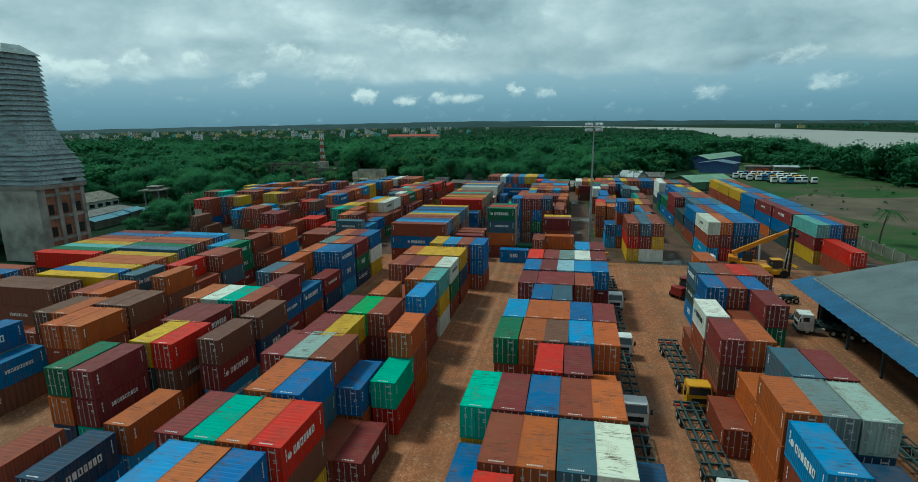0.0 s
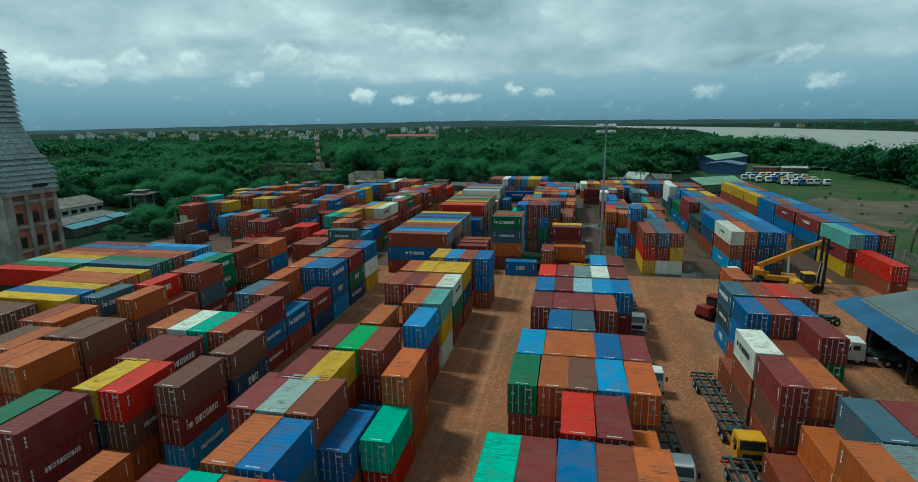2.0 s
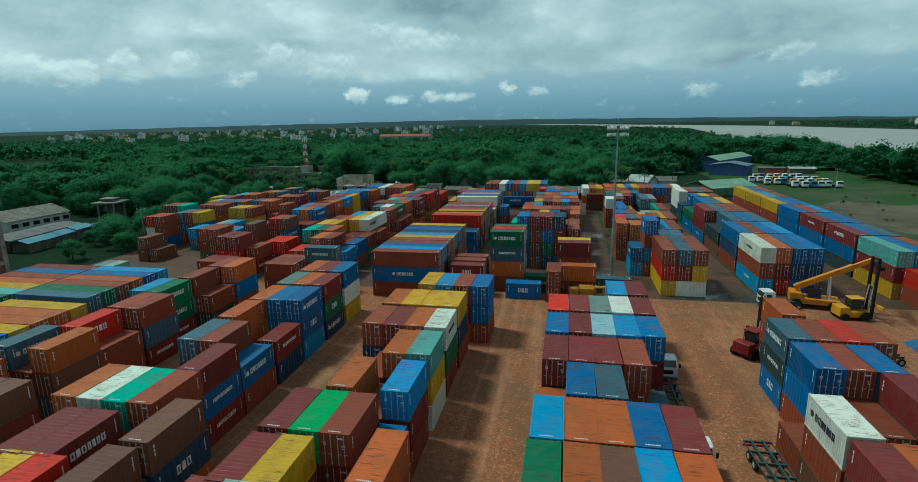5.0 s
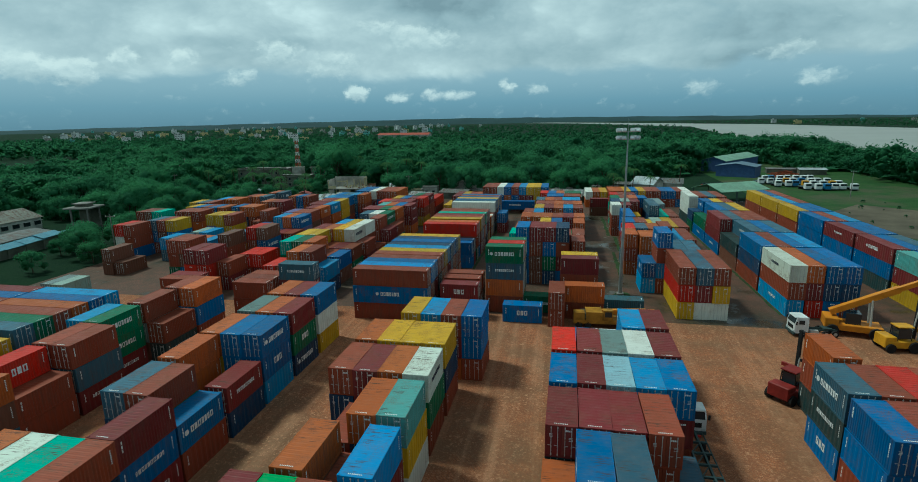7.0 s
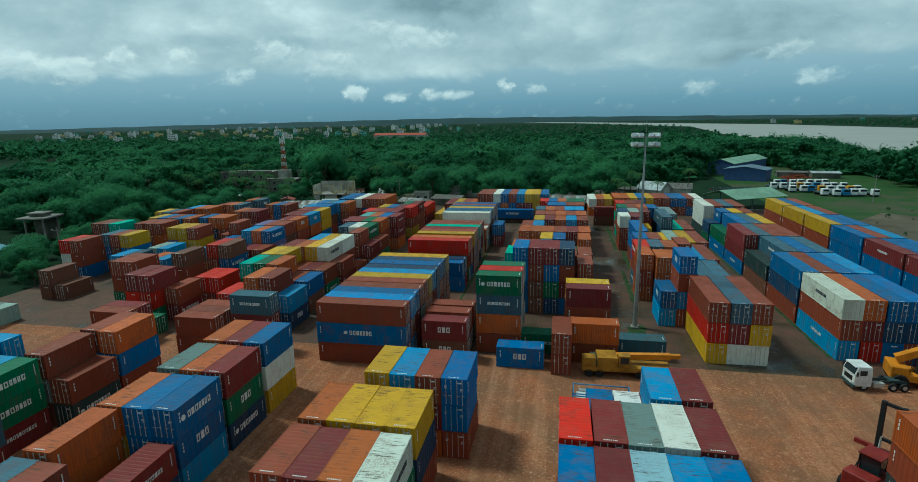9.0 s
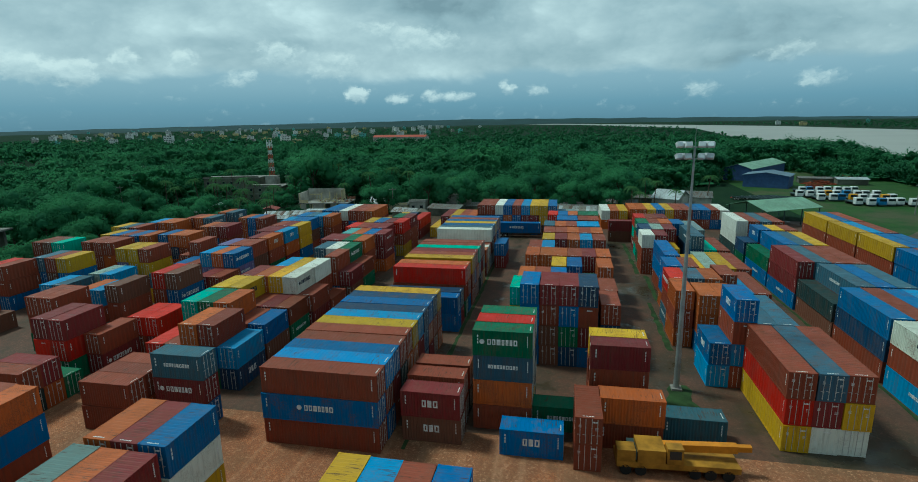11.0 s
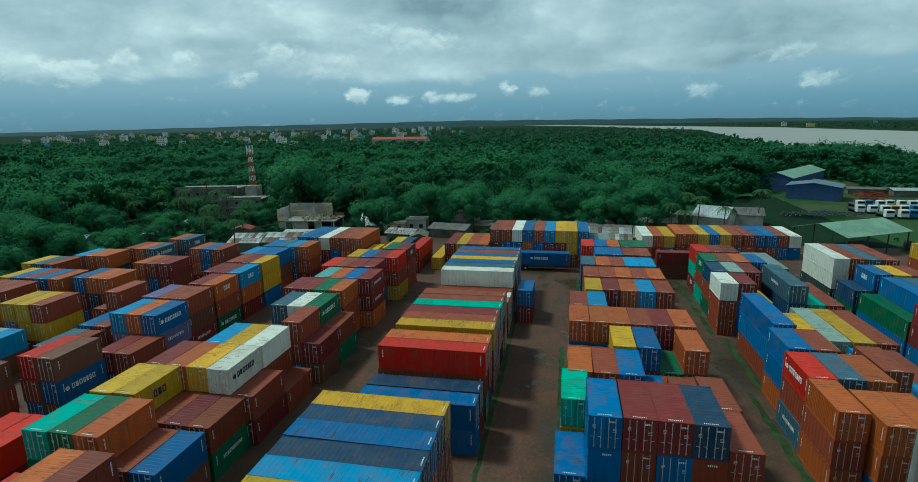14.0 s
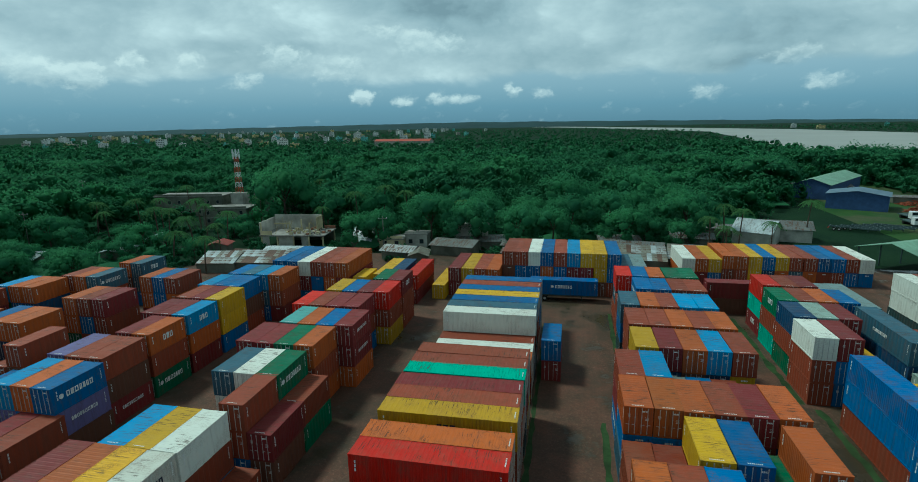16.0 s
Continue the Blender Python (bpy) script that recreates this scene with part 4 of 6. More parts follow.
def palm_model(seed, h):
    rng = random.Random(seed)
    root = anchor("palm_tree", "coconut palm with drooping feathered fronds", "palm tree", "palms")
    bm = bmesh.new()
    p = Vector((0, 0, -0.2))
    lean = Vector((rng.uniform(-.5, .5), rng.uniform(-.5, .5), 0))
    for i in range(6):
        q = Vector((lean.x * (i + 1) ** 2 / 18, lean.y * (i + 1) ** 2 / 18, h * (i + 1) / 6))
        tube(bm, p, q, 0.20 - i * 0.012, 0.19 - i * 0.012, 7)
        p = q
    part("trunk", bm, BARK, root)
    for i in range(15):
        a = i * math.tau / 15 + rng.uniform(-.15, .15)
        rise, ln = rng.uniform(0.1, 1.1), rng.uniform(2.6, 3.4)
        bm = bmesh.new()
        spine = []
        for k in range(8):
            f = k / 7
            spine.append(p + Vector((math.cos(a) * ln * f, math.sin(a) * ln * f, rise * 1.6 * f - 2.6 * f * f)))
        side = Vector((-math.sin(a), math.cos(a), 0))
        for k in range(7):
            for sgn in (-1, 1):
                for half in (0.0, 0.5):
                    b = spine[k].lerp(spine[k + 1], half)
                    tip = b + side * sgn * (0.75 - 0.07 * k) + (spine[k + 1] - spine[k]) * 0.7 + Vector((0, 0, -0.32))
                    e = b.lerp(spine[k + 1], 0.42)
                    bm.faces.new([bm.verts.new(t) for t in (b, e, tip)])
            beam(bm, spine[k], spine[k + 1], 0.05, 0.04)
        part("frond", bm, PALM_LEAF, root)
    return root


wood = random.Random(11)
PALMS = [(71, 150, 2, 1.15), (-102.7, 223.6, 0, 0.95), (-116.8, 252.1, 0, 1.05), (-110.7, 297.9, 1, 1.25), (-81.2, 284.2, 1, 1.2), (-138.5, 255.2, 0, 1.05), (-159, 254, 0, 0.95),
         (-159.4, 291, 1, 1.1), (-87.3, 276.8, 1, 1.1), (-95, 268.5, 0, 0.95), (-163.3, 271.2, 0, 1.1), (-145, 258, 2, 1.3), (-131, 262, 0, 1.1), (-124, 247, 2, 1.25), (-112, 242, 0, 0.9), (-150, 266, 1, 1.0),
         (-72, 281, 1, 1.1), (-64, 276, 0, 1.1), (-104, 280, 0, 1.25), (-121, 276, 1, 1.0), (-140, 271, 0, 1.15), (-171, 262, 0, 1.1), (12.3, 258.6, 0, 1.0), (13.4, 248.7, 0, 0.95), (20, 262, 1, 0.95),
         (26, 258, 0, 0.9), (18, 268, 0, 1.2), (40, 275, 1, 1.0), (-52, 274, 0, 1.15), (-118, 232, 2, 1.1)]
CLEAR = [(-110, -80, 236, 268), (-176, -122, 276, 308), (-150, -134, 262, 277), (12, 44, 244, 292), (40, 66, 236, 262), (58, 135, 262, 356), (-34, 12, 236, 258),
         (-190, -126, 128, 188), (-140, -95, 40, 135), (-70, -34, 240, 257), (70, 118, 352, 410), (-240, -212, 236, 264), (-268, -238, 254, 288)]


def is_wood(x, y):
    if any(a < x < b and c < y < d for a, b, c, d in CLEAR):
        return False
    if any(abs(x - px - (y - py) * (px + 20) / (py - 118)) < 4.5 and -11 < y - py < 4 for px, py, _, _ in PALMS[1:]):
        return False
    if y > 340 and x > 175 + max(0, y - 600) * 0.135 and not (y > 1050 and x > 640):
        return False
    if 40 < x < 420 and y < 330 and not (x > 138 and y > 262 - (x - 138) * 0.4):
        return False
    if y < 246:
        return x < (-140 if y < 172 else -141 + (y - 172) * 0.5)
    return True


def swell(x, y):
    """How tall the wood grows at a place: groves of great trees among lower ones."""
    k = math.sin(x * 0.051 + 1.3) * math.cos(y * 0.043 - 0.4) + 0.7 * math.sin(x * 0.021 - y * 0.034 + 2.0) + 0.4 * math.sin(x * 0.11 + y * 0.09)
    low = 0.62 if -178 < x < -84 and 215 < y < 276 else 1.0          # small trees and palms round the houses
    return (1.0 + 0.24 * k) * low


models = [tree_model(s, h, r) for s, h, r in ((1, 11.5, 6.0), (2, 14.0, 7.5), (3, 9.5, 5.0), (4, 12.5, 6.6), (5, 16.0, 8.5), (6, 8.0, 4.4))]
spots = []
for i in range(70):
    for j in range(50):
        x, y = -330 + i * 8.4 + wood.uniform(-4, 4), 60 + j * 8.4 + wood.uniform(-4, 4)
        if is_wood(x, y) and abs(x + 60) < 140 + y * 0.55:
            spots.append((x, y))
spots.sort(key=lambda s: math.hypot(s[0] + 20, s[1] - 100))
nearest, rest = spots[:240], spots[240:]
for x, y in nearest:
    m = pose(x, y, -0.05, 0, 0, wood.uniform(0, 360)) @ Matrix.Scale(wood.uniform(0.72, 1.25) * swell(x, y), 4)
    src = wood.choice(models)
    ob = copy_thing(src, m)
    ob.matrix_basis = m


def woods(name, rows, tufts, size, label, sink=0.0):
    """Distant woods, joined: many uneven crowns of leaf tufts."""
    vs, fs = [], []
    rng = random.Random(23)
    library = []
    for s in range(10):
        _, bv, bf, bn = crown_mesh(random.Random(100 + s), 1.0, 0.62, 8 if tufts > 60 else 4, tufts, size, 1)
        library.append((np.array([v[:] for v in bv]), bf, np.array([n[:] for n in bn])))
    start, normals = 0, []
    for x, y, h in rows:
        bv, bf, bn = rng.choice(library)
        a, k = rng.uniform(0, math.tau), h * rng.uniform(0.8, 1.2)
        turn = np.array(((math.cos(a), math.sin(a), 0), (-math.sin(a), math.cos(a), 0), (0, 0, 1)))
        w = bv @ turn
        w[:, :2] = w[:, :2] * k + (x, y)
        w[:, 2] = (bv[:, 2] - sink) * h * rng.uniform(0.9, 1.1) - 0.02
        vs.append(w), normals.append(bn @ turn)
        fs += [[i + start for i in q] for q in bf]
        start += len(bv)
    me = bpy.data.meshes.new(name)
    me.from_pydata(np.concatenate(vs).tolist(), [], fs)
    me.normals_split_custom_set_from_vertices(np.concatenate(normals).tolist())
    me.materials.append(LEAF)
    me.polygons.foreach_set("use_smooth", [True] * len(me.polygons))
    return tagged(new(name, me), label, "woods", "", "stuff")


# lower leaf-coloured sheet, added under the crowns so the gaps look less dark
uv, uf = [], []
for i in range(96):
    for j in range(70):
        x, y = -340 + i * 6.4, 70 + j * 6.4
        if all(is_wood(x + a, y + b) for a in (-1, 7) for b in (-1, 7)):
            k = len(uv)
            uv += [(x + a, y + b, 1.2 + 0.9 * math.sin((x + a) * 0.31) * math.cos((y + b) * 0.27)) for a, b in ((0, 0), (6.4, 0), (6.4, 6.4), (0, 6.4))]
            uf.append((k, k + 1, k + 2, k + 3))
under = bpy.data.meshes.new("undergrowth")
under.from_pydata(uv, [], uf)
under.materials.append(LEAF)
tagged(new("undergrowth", under), "undergrowth sheet added below the trees to lighten the gaps", "undergrowth", "", "stuff")
woods("near_woods", [(x, y, min(18.0, wood.uniform(8, 16) * swell(x, y))) for x, y in rest], 300, 0.050, "dense dark green wood behind the yard")
field_bushes = [(wood.uniform(67, 210), wood.uniform(100, 300), wood.uniform(0.4, 1.5)) for i in range(130)]
woods("field_bushes", [b for b in field_bushes if not (70 < b[0] < 125 and b[1] > 262)], 80, 0.12, "scattered low green bushes and tall grass in the field")
scrub = []
while len(scrub) < 980:
    x, y = wood.uniform(-210, 62), wood.uniform(120, 300)
    edge = any(is_wood(x + a, y + b) for a in (-9, 9) for b in (-9, 9))
    if (y > 236 or is_wood(x - 8, y)) and edge and not (-36 < x < 12 and y < 256) and not (-106 < x < -86 and 250 < y < 268):
        scrub.append((x, y, wood.uniform(1.6, 4.6)))
woods("scrub", scrub, 100, 0.085, "thick green scrub and bushes at the edge of the wood", 0.42)
far = []
y = 480.0
while y < 2600:
    step = 13 + (y - 480) * 0.022
    n = int((900 + y * 1.5) / step)
    for i in range(n):
        x = -560 - y * 0.62 + i * step + wood.uniform(-.4, .4) * step
        yy = y + wood.uniform(-.4, .4) * step
        if (is_wood(x, yy) and x < 190 + max(0, yy - 600) * 0.135 - max(0, yy - 1700) * 0.36) or (x > 660 and yy > 700) or (yy > 2300 and x > 480):
            far.append((x, yy, wood.uniform(9, 14) * (1 - min(0.42, (y - 480) * 0.0006))))
    y += step * 0.9
def rise_height(a):
    """Height of the far wooded land by bearing in degrees: low over the river, highest ahead."""
    k = (a + 62) / 51 if a < -11 else (31 - a) / 42
    return 4 + 41 * max(0.0, min(1.0, k)) ** 0.7 + 1.6 * math.sin(a * 1.1) + 1.0 * math.sin(a * 2.9)


ridge = bmesh.new()
for i in range(120):
    pair_ = [-64 + (i + j) * 0.8 for j in (0, 1)]
    sheet(ridge, [(4050 * math.sin(radians(a)), 4050 * math.cos(radians(a)), -1) for a in pair_],
          [(4500 * math.sin(radians(a)), 4500 * math.cos(radians(a)), rise_height(a)) for a in pair_])
bmesh.ops.remove_doubles(ridge, verts=ridge.verts, dist=0.5)
bmesh.ops.reverse_faces(ridge, faces=ridge.faces)
# the blue-teal base colour has the distance haze painted in
tagged(part("far_rise", ridge, plain("hazy_far_land", (0.020, 0.050, 0.054), 0.95, vary=0.3, scale=0.01, world=True), smooth=True), "low wooded rise on the horizon with haze in its colour", "hills", "", "stuff")
woods("far_woods", far, 20, 0.17, "dark green woods reaching to the horizon")
for x, y, k in ((-122, 158, 0.5), (-126, 164, 0.6), (-131, 152, 0.45), (-129, 172, 0.55), (-119, 145, 0.60), (-126, 151, 0.58), (-113.5, 141, 0.42), (-133, 158, 0.5), (-117, 167, 0.40), (-121, 176, 0.45), (-126, 180, 0.5), (-115, 176, 0.34), (-134, 184, 0.55), (-128, 146, 0.36), (-120, 132, 0.40), (-116, 186, 0.4), (-123, 190, 0.5), (-160, 190, 0.8), (-148, 192, 0.8)):
    m = pose(x, y, -0.05, 0, 0, wood.uniform(0, 360)) @ Matrix.Scale(k, 4)
    copy_thing(models[1], m).matrix_basis = m
palms = [palm_model(40, 9.0), palm_model(41, 11.0), palm_model(42, 7.0)]
for x, y, k, s in PALMS:
    m = pose(x, y, 0, 0, 0, wood.uniform(0, 360)) @ Matrix.Scale(s, 4)
    copy_thing(palms[k], m).matrix_basis = m
for ob in models + palms:
    for o in (*ob.children_recursive, ob):
        bpy.data.objects.remove(o)


# ---- buildings and machines ----
def corrugated(name, colour, rough=0.5, pitch=0.35, rust=0.35):
    """Profiled sheet: ribs as relief, streaks and rust."""
    k = Net(name, rough, 0.15)
    v = k.coords()
    w = k.n.new("ShaderNodeTexWave")
    w.inputs["Scale"].default_value = 0.5 / pitch
    k.l.new(v, w.inputs["Vector"])
    big, st = k.noise(v, 0.25, 5), k.noise(k.coords((0.3, 2.0, 2.0)), 1.0, 5)
    c = k.mix(k.ramp(big, (0.4, 0.0), (0.6, 1.0)), tuple(x * 0.75 for x in colour), colour)
    c = k.mix(k.ramp(st, (0.50, 0.0), (0.58, rust)), c, (0.105, 0.058, 0.038))
    k.bump(w.outputs[0], 0.5, 0.05)
    return k.done(c)


SHED_GREY = corrugated("grey_roof_sheet", (0.135, 0.170, 0.180), rust=0.12)
SHED_BLUE = corrugated("blue_roof_sheet", (0.030, 0.115, 0.235), rust=0.10)
SHED_STEEL = corrugated("blue_grey_roof_sheet", (0.130, 0.200, 0.270), rust=0.10)
SHED_GREEN = corrugated("pale_green_roof_sheet", (0.235, 0.390, 0.270), rust=0.15)
LOUVRE = corrugated("weathered_louvre_sheet", (0.330, 0.410, 0.420), rust=0.45)
TIN = corrugated("old_tin_sheet", (0.170, 0.178, 0.170), rust=0.9)
TIN_WHITE = corrugated("bright_tin_sheet", (0.440, 0.490, 0.500), rust=0.4)
SHED_PALE = corrugated("pale_blue_roof_sheet", (0.140, 0.310, 0.400), rust=0.2)
RUST_SHEET = corrugated("brown_rusted_sheet", (0.120, 0.068, 0.046), rust=0.6)
RUSTY_TIN = corrugated("rusty_tin_sheet", (0.215, 0.215, 0.175), rust=0.95)
PATCHED = corrugated("patched_pale_tin_sheet", (0.330, 0.350, 0.340), rust=1.0, pitch=0.6)
WALL_PALE = plain("dirty_white_wall", (0.520, 0.530, 0.480), 0.85, vary=0.4, scale=0.8)
WALL_BLUE = plain("blue_wall_paint", (0.045, 0.085, 0.200), 0.6)
PLASTER = plain("stained_plaster", (0.420, 0.405, 0.350), 0.9, vary=0.5, scale=0.6)
MOSS_WALL = plain("mossy_concrete", (0.150, 0.155, 0.120), 0.95, vary=0.5, scale=0.7)
# near-black colour that stands in for the shade inside buildings
SHADE_IN = plain("painted_interior_shade", (0.020, 0.024, 0.024), 0.9)
HEAD_GLASS = plain("lamp_glass", (0.55, 0.60, 0.62), 0.15)
BLUE_CAB = plain("blue_cab_paint", (0.030, 0.170, 0.380), 0.35)


def prism(bm, ring, z0, z1, ring_top=None):
    """A solid between two horizontal rings of corners."""
    top = ring_top or ring
    lo, hi = [bm.verts.new((x, y, z0)) for x, y in ring], [bm.verts.new((x, y, z1)) for x, y in top]
    n = len(ring)
    for i in range(n):
        bm.faces.new((lo[i], lo[(i + 1) % n], hi[(i + 1) % n], hi[i]))
    bm.faces.new(lo[::-1]), bm.faces.new(hi)


def rect(x0, x1, y0, y1):
    return [(x0, y0), (x1, y0), (x1, y1), (x0, y1)]


def louvre_tower():
    root = anchor("louvre_tower", "disused concrete and brick tower clad in weathered metal louvres", "tower")
    x0, x1, y0, y1 = -127.0, -113.6, 102.2, 112.7
    part("lower_wall", boxes((x0, x1 - 0.4, y0 + 0.4, y1 - 0.4, -0.1, 16.4)), BRICK_RED, root, "brick infill wall")
    for y in (y0, y0 + 3.4, y0 + 6.8, y1 - 0.9):
        part("column", boxes((x1 - 1.2, x1, y, y + 0.9, 0, 16.4)), CONCRETE, root, "stained concrete column")
    for z in (4.6, 9.6, 14.6):
        part("ring_beam", boxes((x0, x1 - 0.08, y0 + 0.08, y1 - 0.08, z, z + 0.7)), CONCRETE, root, "stained concrete beam")
    for y in (y0 + 1.1, y0 + 4.5, y0 + 7.8):
        for z in (5.6, 10.6):
            # solid dark block: the shade of the opening is put into its colour
            part("opening", boxes((x1 - 0.46, x1 - 0.30, y + 0.3, y + 1.5, z, z + 2.2)), SHADE_IN, root, "window opening painted dark as inner shade")
    part("plaster_wall", boxes((x0 + 0.3, x1 - 1.3, y0 + 0.02, y0 + 0.38, 0, 16.3)), PLASTER, root, "grey stained plaster wall")
    part("canopy_slab", boxes((x0 - 0.5, x1 + 0.5, y0 - 0.5, y1 + 0.5, 16.4, 17.3)), CONCRETE, root)

    def ring(z):
        """Outline of the cladding at height z: skirt, flare, shaft."""
        if z < 21.5:
            k = 0.0
        elif z < 31.8:
            k = ((z - 21.5) / 10.3) ** 0.8
        else:
            k = 1.0 + (z - 31.8) * 0.008
        return rect(x0 + 3.0 * k, x1 - 3.2 * k, y0 + 0.1 * k, y1 - 2.8 * k)

    bands = [17.3, 21.5, 23.56, 25.62, 27.68, 29.74, 31.8, 45.0]
    for a, b in zip(bands, bands[1:]):
        bm = bmesh.new()
        prism(bm, ring(a + 0.001), a, b, ring(b - 0.001))
        part("cladding", bm, LOUVRE, root)
    cx, cy = -120.0, 107.0
    z = 17.4
    while z < 44.6:
        r, r2 = ring(z), ring(z + 1.0)
        bm = bmesh.new()
        g = 0.55 if not 23.8 < z < 30.8 else 0.16
        out_ring = [(x + (g if x > cx else -g), y + (g if y > cy else -g)) for x, y in r]
        in_ring = [(x + (0.05 if x > cx else -0.05), y + (0.05 if y > cy else -0.05)) for x, y in r2]
        prism(bm, out_ring, z, z + 0.95, in_ring)
        part("louvre", bm, LOUVRE, root)
        z += 1.06
    bm = bmesh.new()
    r = ring(45)
    prism(bm, [(x + (0.7 if x > cx else -0.7), y + (0.7 if y > cy else -0.7)) for x, y in r], 45.0, 47.2,
          rect(-121.5, -119.5, 104.5, 108.5))
    part("roof", bm, LOUVRE, root, "hipped metal roof")
    # dark block, coloured as the shade within a hatch
    part("hatch", boxes((x1 + 0.02, x1 + 0.9, y0 + 5.4, y0 + 8.2, 17.9, 18.5)), SHADE_IN, root, "hatch painted dark as inner shade")
    return root


louvre_tower()


def warehouse():
    root = anchor("warehouse", "open-sided shed with grey metal roof and blue awning", "warehouse")
    x0, x1, y0, y1 = 34.4, 66.0, 8.0, 93.0
    for a, b in (((x0, 6.6), (46.5, 9.6)), ((46.5, 9.6), (x1, 6.2))):
        bm = bmesh.new()
        v = [bm.verts.new(p) for p in ((a[0], y0, a[1]), (b[0], y0, b[1]), (b[0], y1, b[1]), (a[0], y1, a[1]),
                                       (a[0], y0, a[1] - 0.18), (b[0], y0, b[1] - 0.18), (b[0], y1, b[1] - 0.18), (a[0], y1, a[1] - 0.18))]
        for q in ((0, 1, 2, 3), (7, 6, 5, 4), (0, 4, 5, 1), (1, 5, 6, 2), (2, 6, 7, 3), (3, 7, 4, 0)):
            bm.faces.new([v[i] for i in q])
        part("roof_slope", bm, SHED_GREY, root)
    n = 60
    for i in range(n):
        y = y0 + (y1 + 1.5 - y0) * i / n
        bm = bmesh.new()
        w = (y1 + 1.5 - y0) / n
        pts = [(31.6, y, 5.35), (34.6, y, 6.4), (34.6, y + w * 0.5, 6.4), (31.6, y + w * 0.5, 5.35)]
        ridge = [(31.6, y + w * 0.5, 5.35), (34.6, y + w * 0.5, 6.4), (34.6, y + w * 0.75, 6.5), (31.6, y + w * 0.75, 5.45)]
        fall = [(31.6, y + w * 0.75, 5.45), (34.6, y + w * 0.75, 6.5), (34.6, y + w, 6.4), (31.6, y + w, 5.35)]
        for quad in (pts, ridge, fall):
            bm.faces.new([bm.verts.new(p) for p in quad])
        bmesh.ops.remove_doubles(bm, verts=bm.verts, dist=0.001)
        bmesh.ops.solidify(bm, geom=bm.faces[:], thickness=0.04)
        part("awning_sheet", bm, SHED_BLUE, root)
    part("gutter", boxes((34.2, 34.5, y0, y1, 6.25, 6.45)), ZINC, root)
    for y in range(10, 94, 8):
        part("post", boxes((34.5, 34.8, y, y + 0.3, 0, 6.4)), CHASSIS, root)
    part("back_wall", boxes((x1 - 0.4, x1 - 0.1, y0, y1, 0, 6.0)), CONCRETE, root)
    # gable end in near-black, so the shed's inner shade is painted on
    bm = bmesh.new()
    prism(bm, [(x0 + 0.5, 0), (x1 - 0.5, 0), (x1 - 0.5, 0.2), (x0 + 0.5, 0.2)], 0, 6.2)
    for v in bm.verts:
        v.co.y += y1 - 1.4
    part("gable_wall", bm, SHADE_IN, root, "gable wall painted dark as interior shade")
    # added dark sheet under the ridge, painting the shade inside the shed
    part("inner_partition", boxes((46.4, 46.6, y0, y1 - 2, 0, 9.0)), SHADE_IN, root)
    return root


warehouse()


def light_mast():
    root = anchor("light_mast", "tall tapered steel mast with a ring of white floodlights", "light mast", m=pose(3.6, 135.0, 0))
    bm = bmesh.new()
    for i in range(4):
        tube(bm, (0, 0, i * 7.1), (0, 0, (i + 1) * 7.1 + 0.02), 0.36 - i * 0.065, 0.36 - (i + 1) * 0.065, 12)
    part("pole", bm, ZINC, root)
    part("base_plate", boxes((-0.6, 0.6, -0.6, 0.6, 0, 0.25)), CONCRETE, root)
    part("crossbar", boxes((-1.6, 1.6, -0.06, 0.06, 27.1, 27.22)), ZINC, root)
    part("crossbar", boxes((-1.6, 1.6, -0.06, 0.06, 28.35, 28.47)), ZINC, root)
    bm = bmesh.new()
    tube(bm, (0, 0, 28.4), (0, 0, 30.6), 0.03, 0.015, 6)
    part("lightning_rod", bm, ZINC, root)
    for z in (27.2, 28.45):
        for x, y, a in ((-1.55, -0.2, 25), (-0.65, -0.35, 8), (0.65, -0.35, -8), (1.55, -0.2, -25), (-1.2, 0.5, 160), (1.2, 0.5, 200)):
            bm = boxes((-0.36, 0.36, -0.22, 0.22, -0.05, 0.55))
            bmesh.ops.bevel(bm, geom=bm.edges[:], offset=0.06, segments=1, affect="EDGES")
            bmesh.ops.rotate(bm, verts=bm.verts, matrix=Euler((radians(-28), 0, radians(a))).to_matrix())
            bmesh.ops.translate(bm, verts=bm.verts, vec=(x, y, z))
            lamp = part("floodlight", bm, LAMP, root, "white floodlight housing")
            bm = boxes((-0.31, 0.31, -0.25, -0.222, 0.0, 0.5))
            bmesh.ops.rotate(bm, verts=bm.verts, matrix=Euler((radians(-28), 0, radians(a))).to_matrix())
            bmesh.ops.translate(bm, verts=bm.verts, vec=(x, y, z))
            part("lens", bm, HEAD_GLASS, lamp)
    return root


light_mast()


def wheel(parent, x, y, r=0.5, w=0.3):
    bm = bmesh.new()
    tube(bm, (x - w / 2, y, r), (x + w / 2, y, r), r, r, 16)
    bmesh.ops.bevel(bm, geom=[e for e in bm.edges if e.calc_length() < r * 0.6], offset=0.05, segments=1, affect="EDGES")
    ob = part("wheel", bm, BLACK, parent)
    bm = bmesh.new()
    tube(bm, (x - w / 2 - 0.01, y, r), (x + w / 2 + 0.01, y, r), r * 0.5, r * 0.5, 10)
    part("rim", bm, LOCK_STEEL, ob)


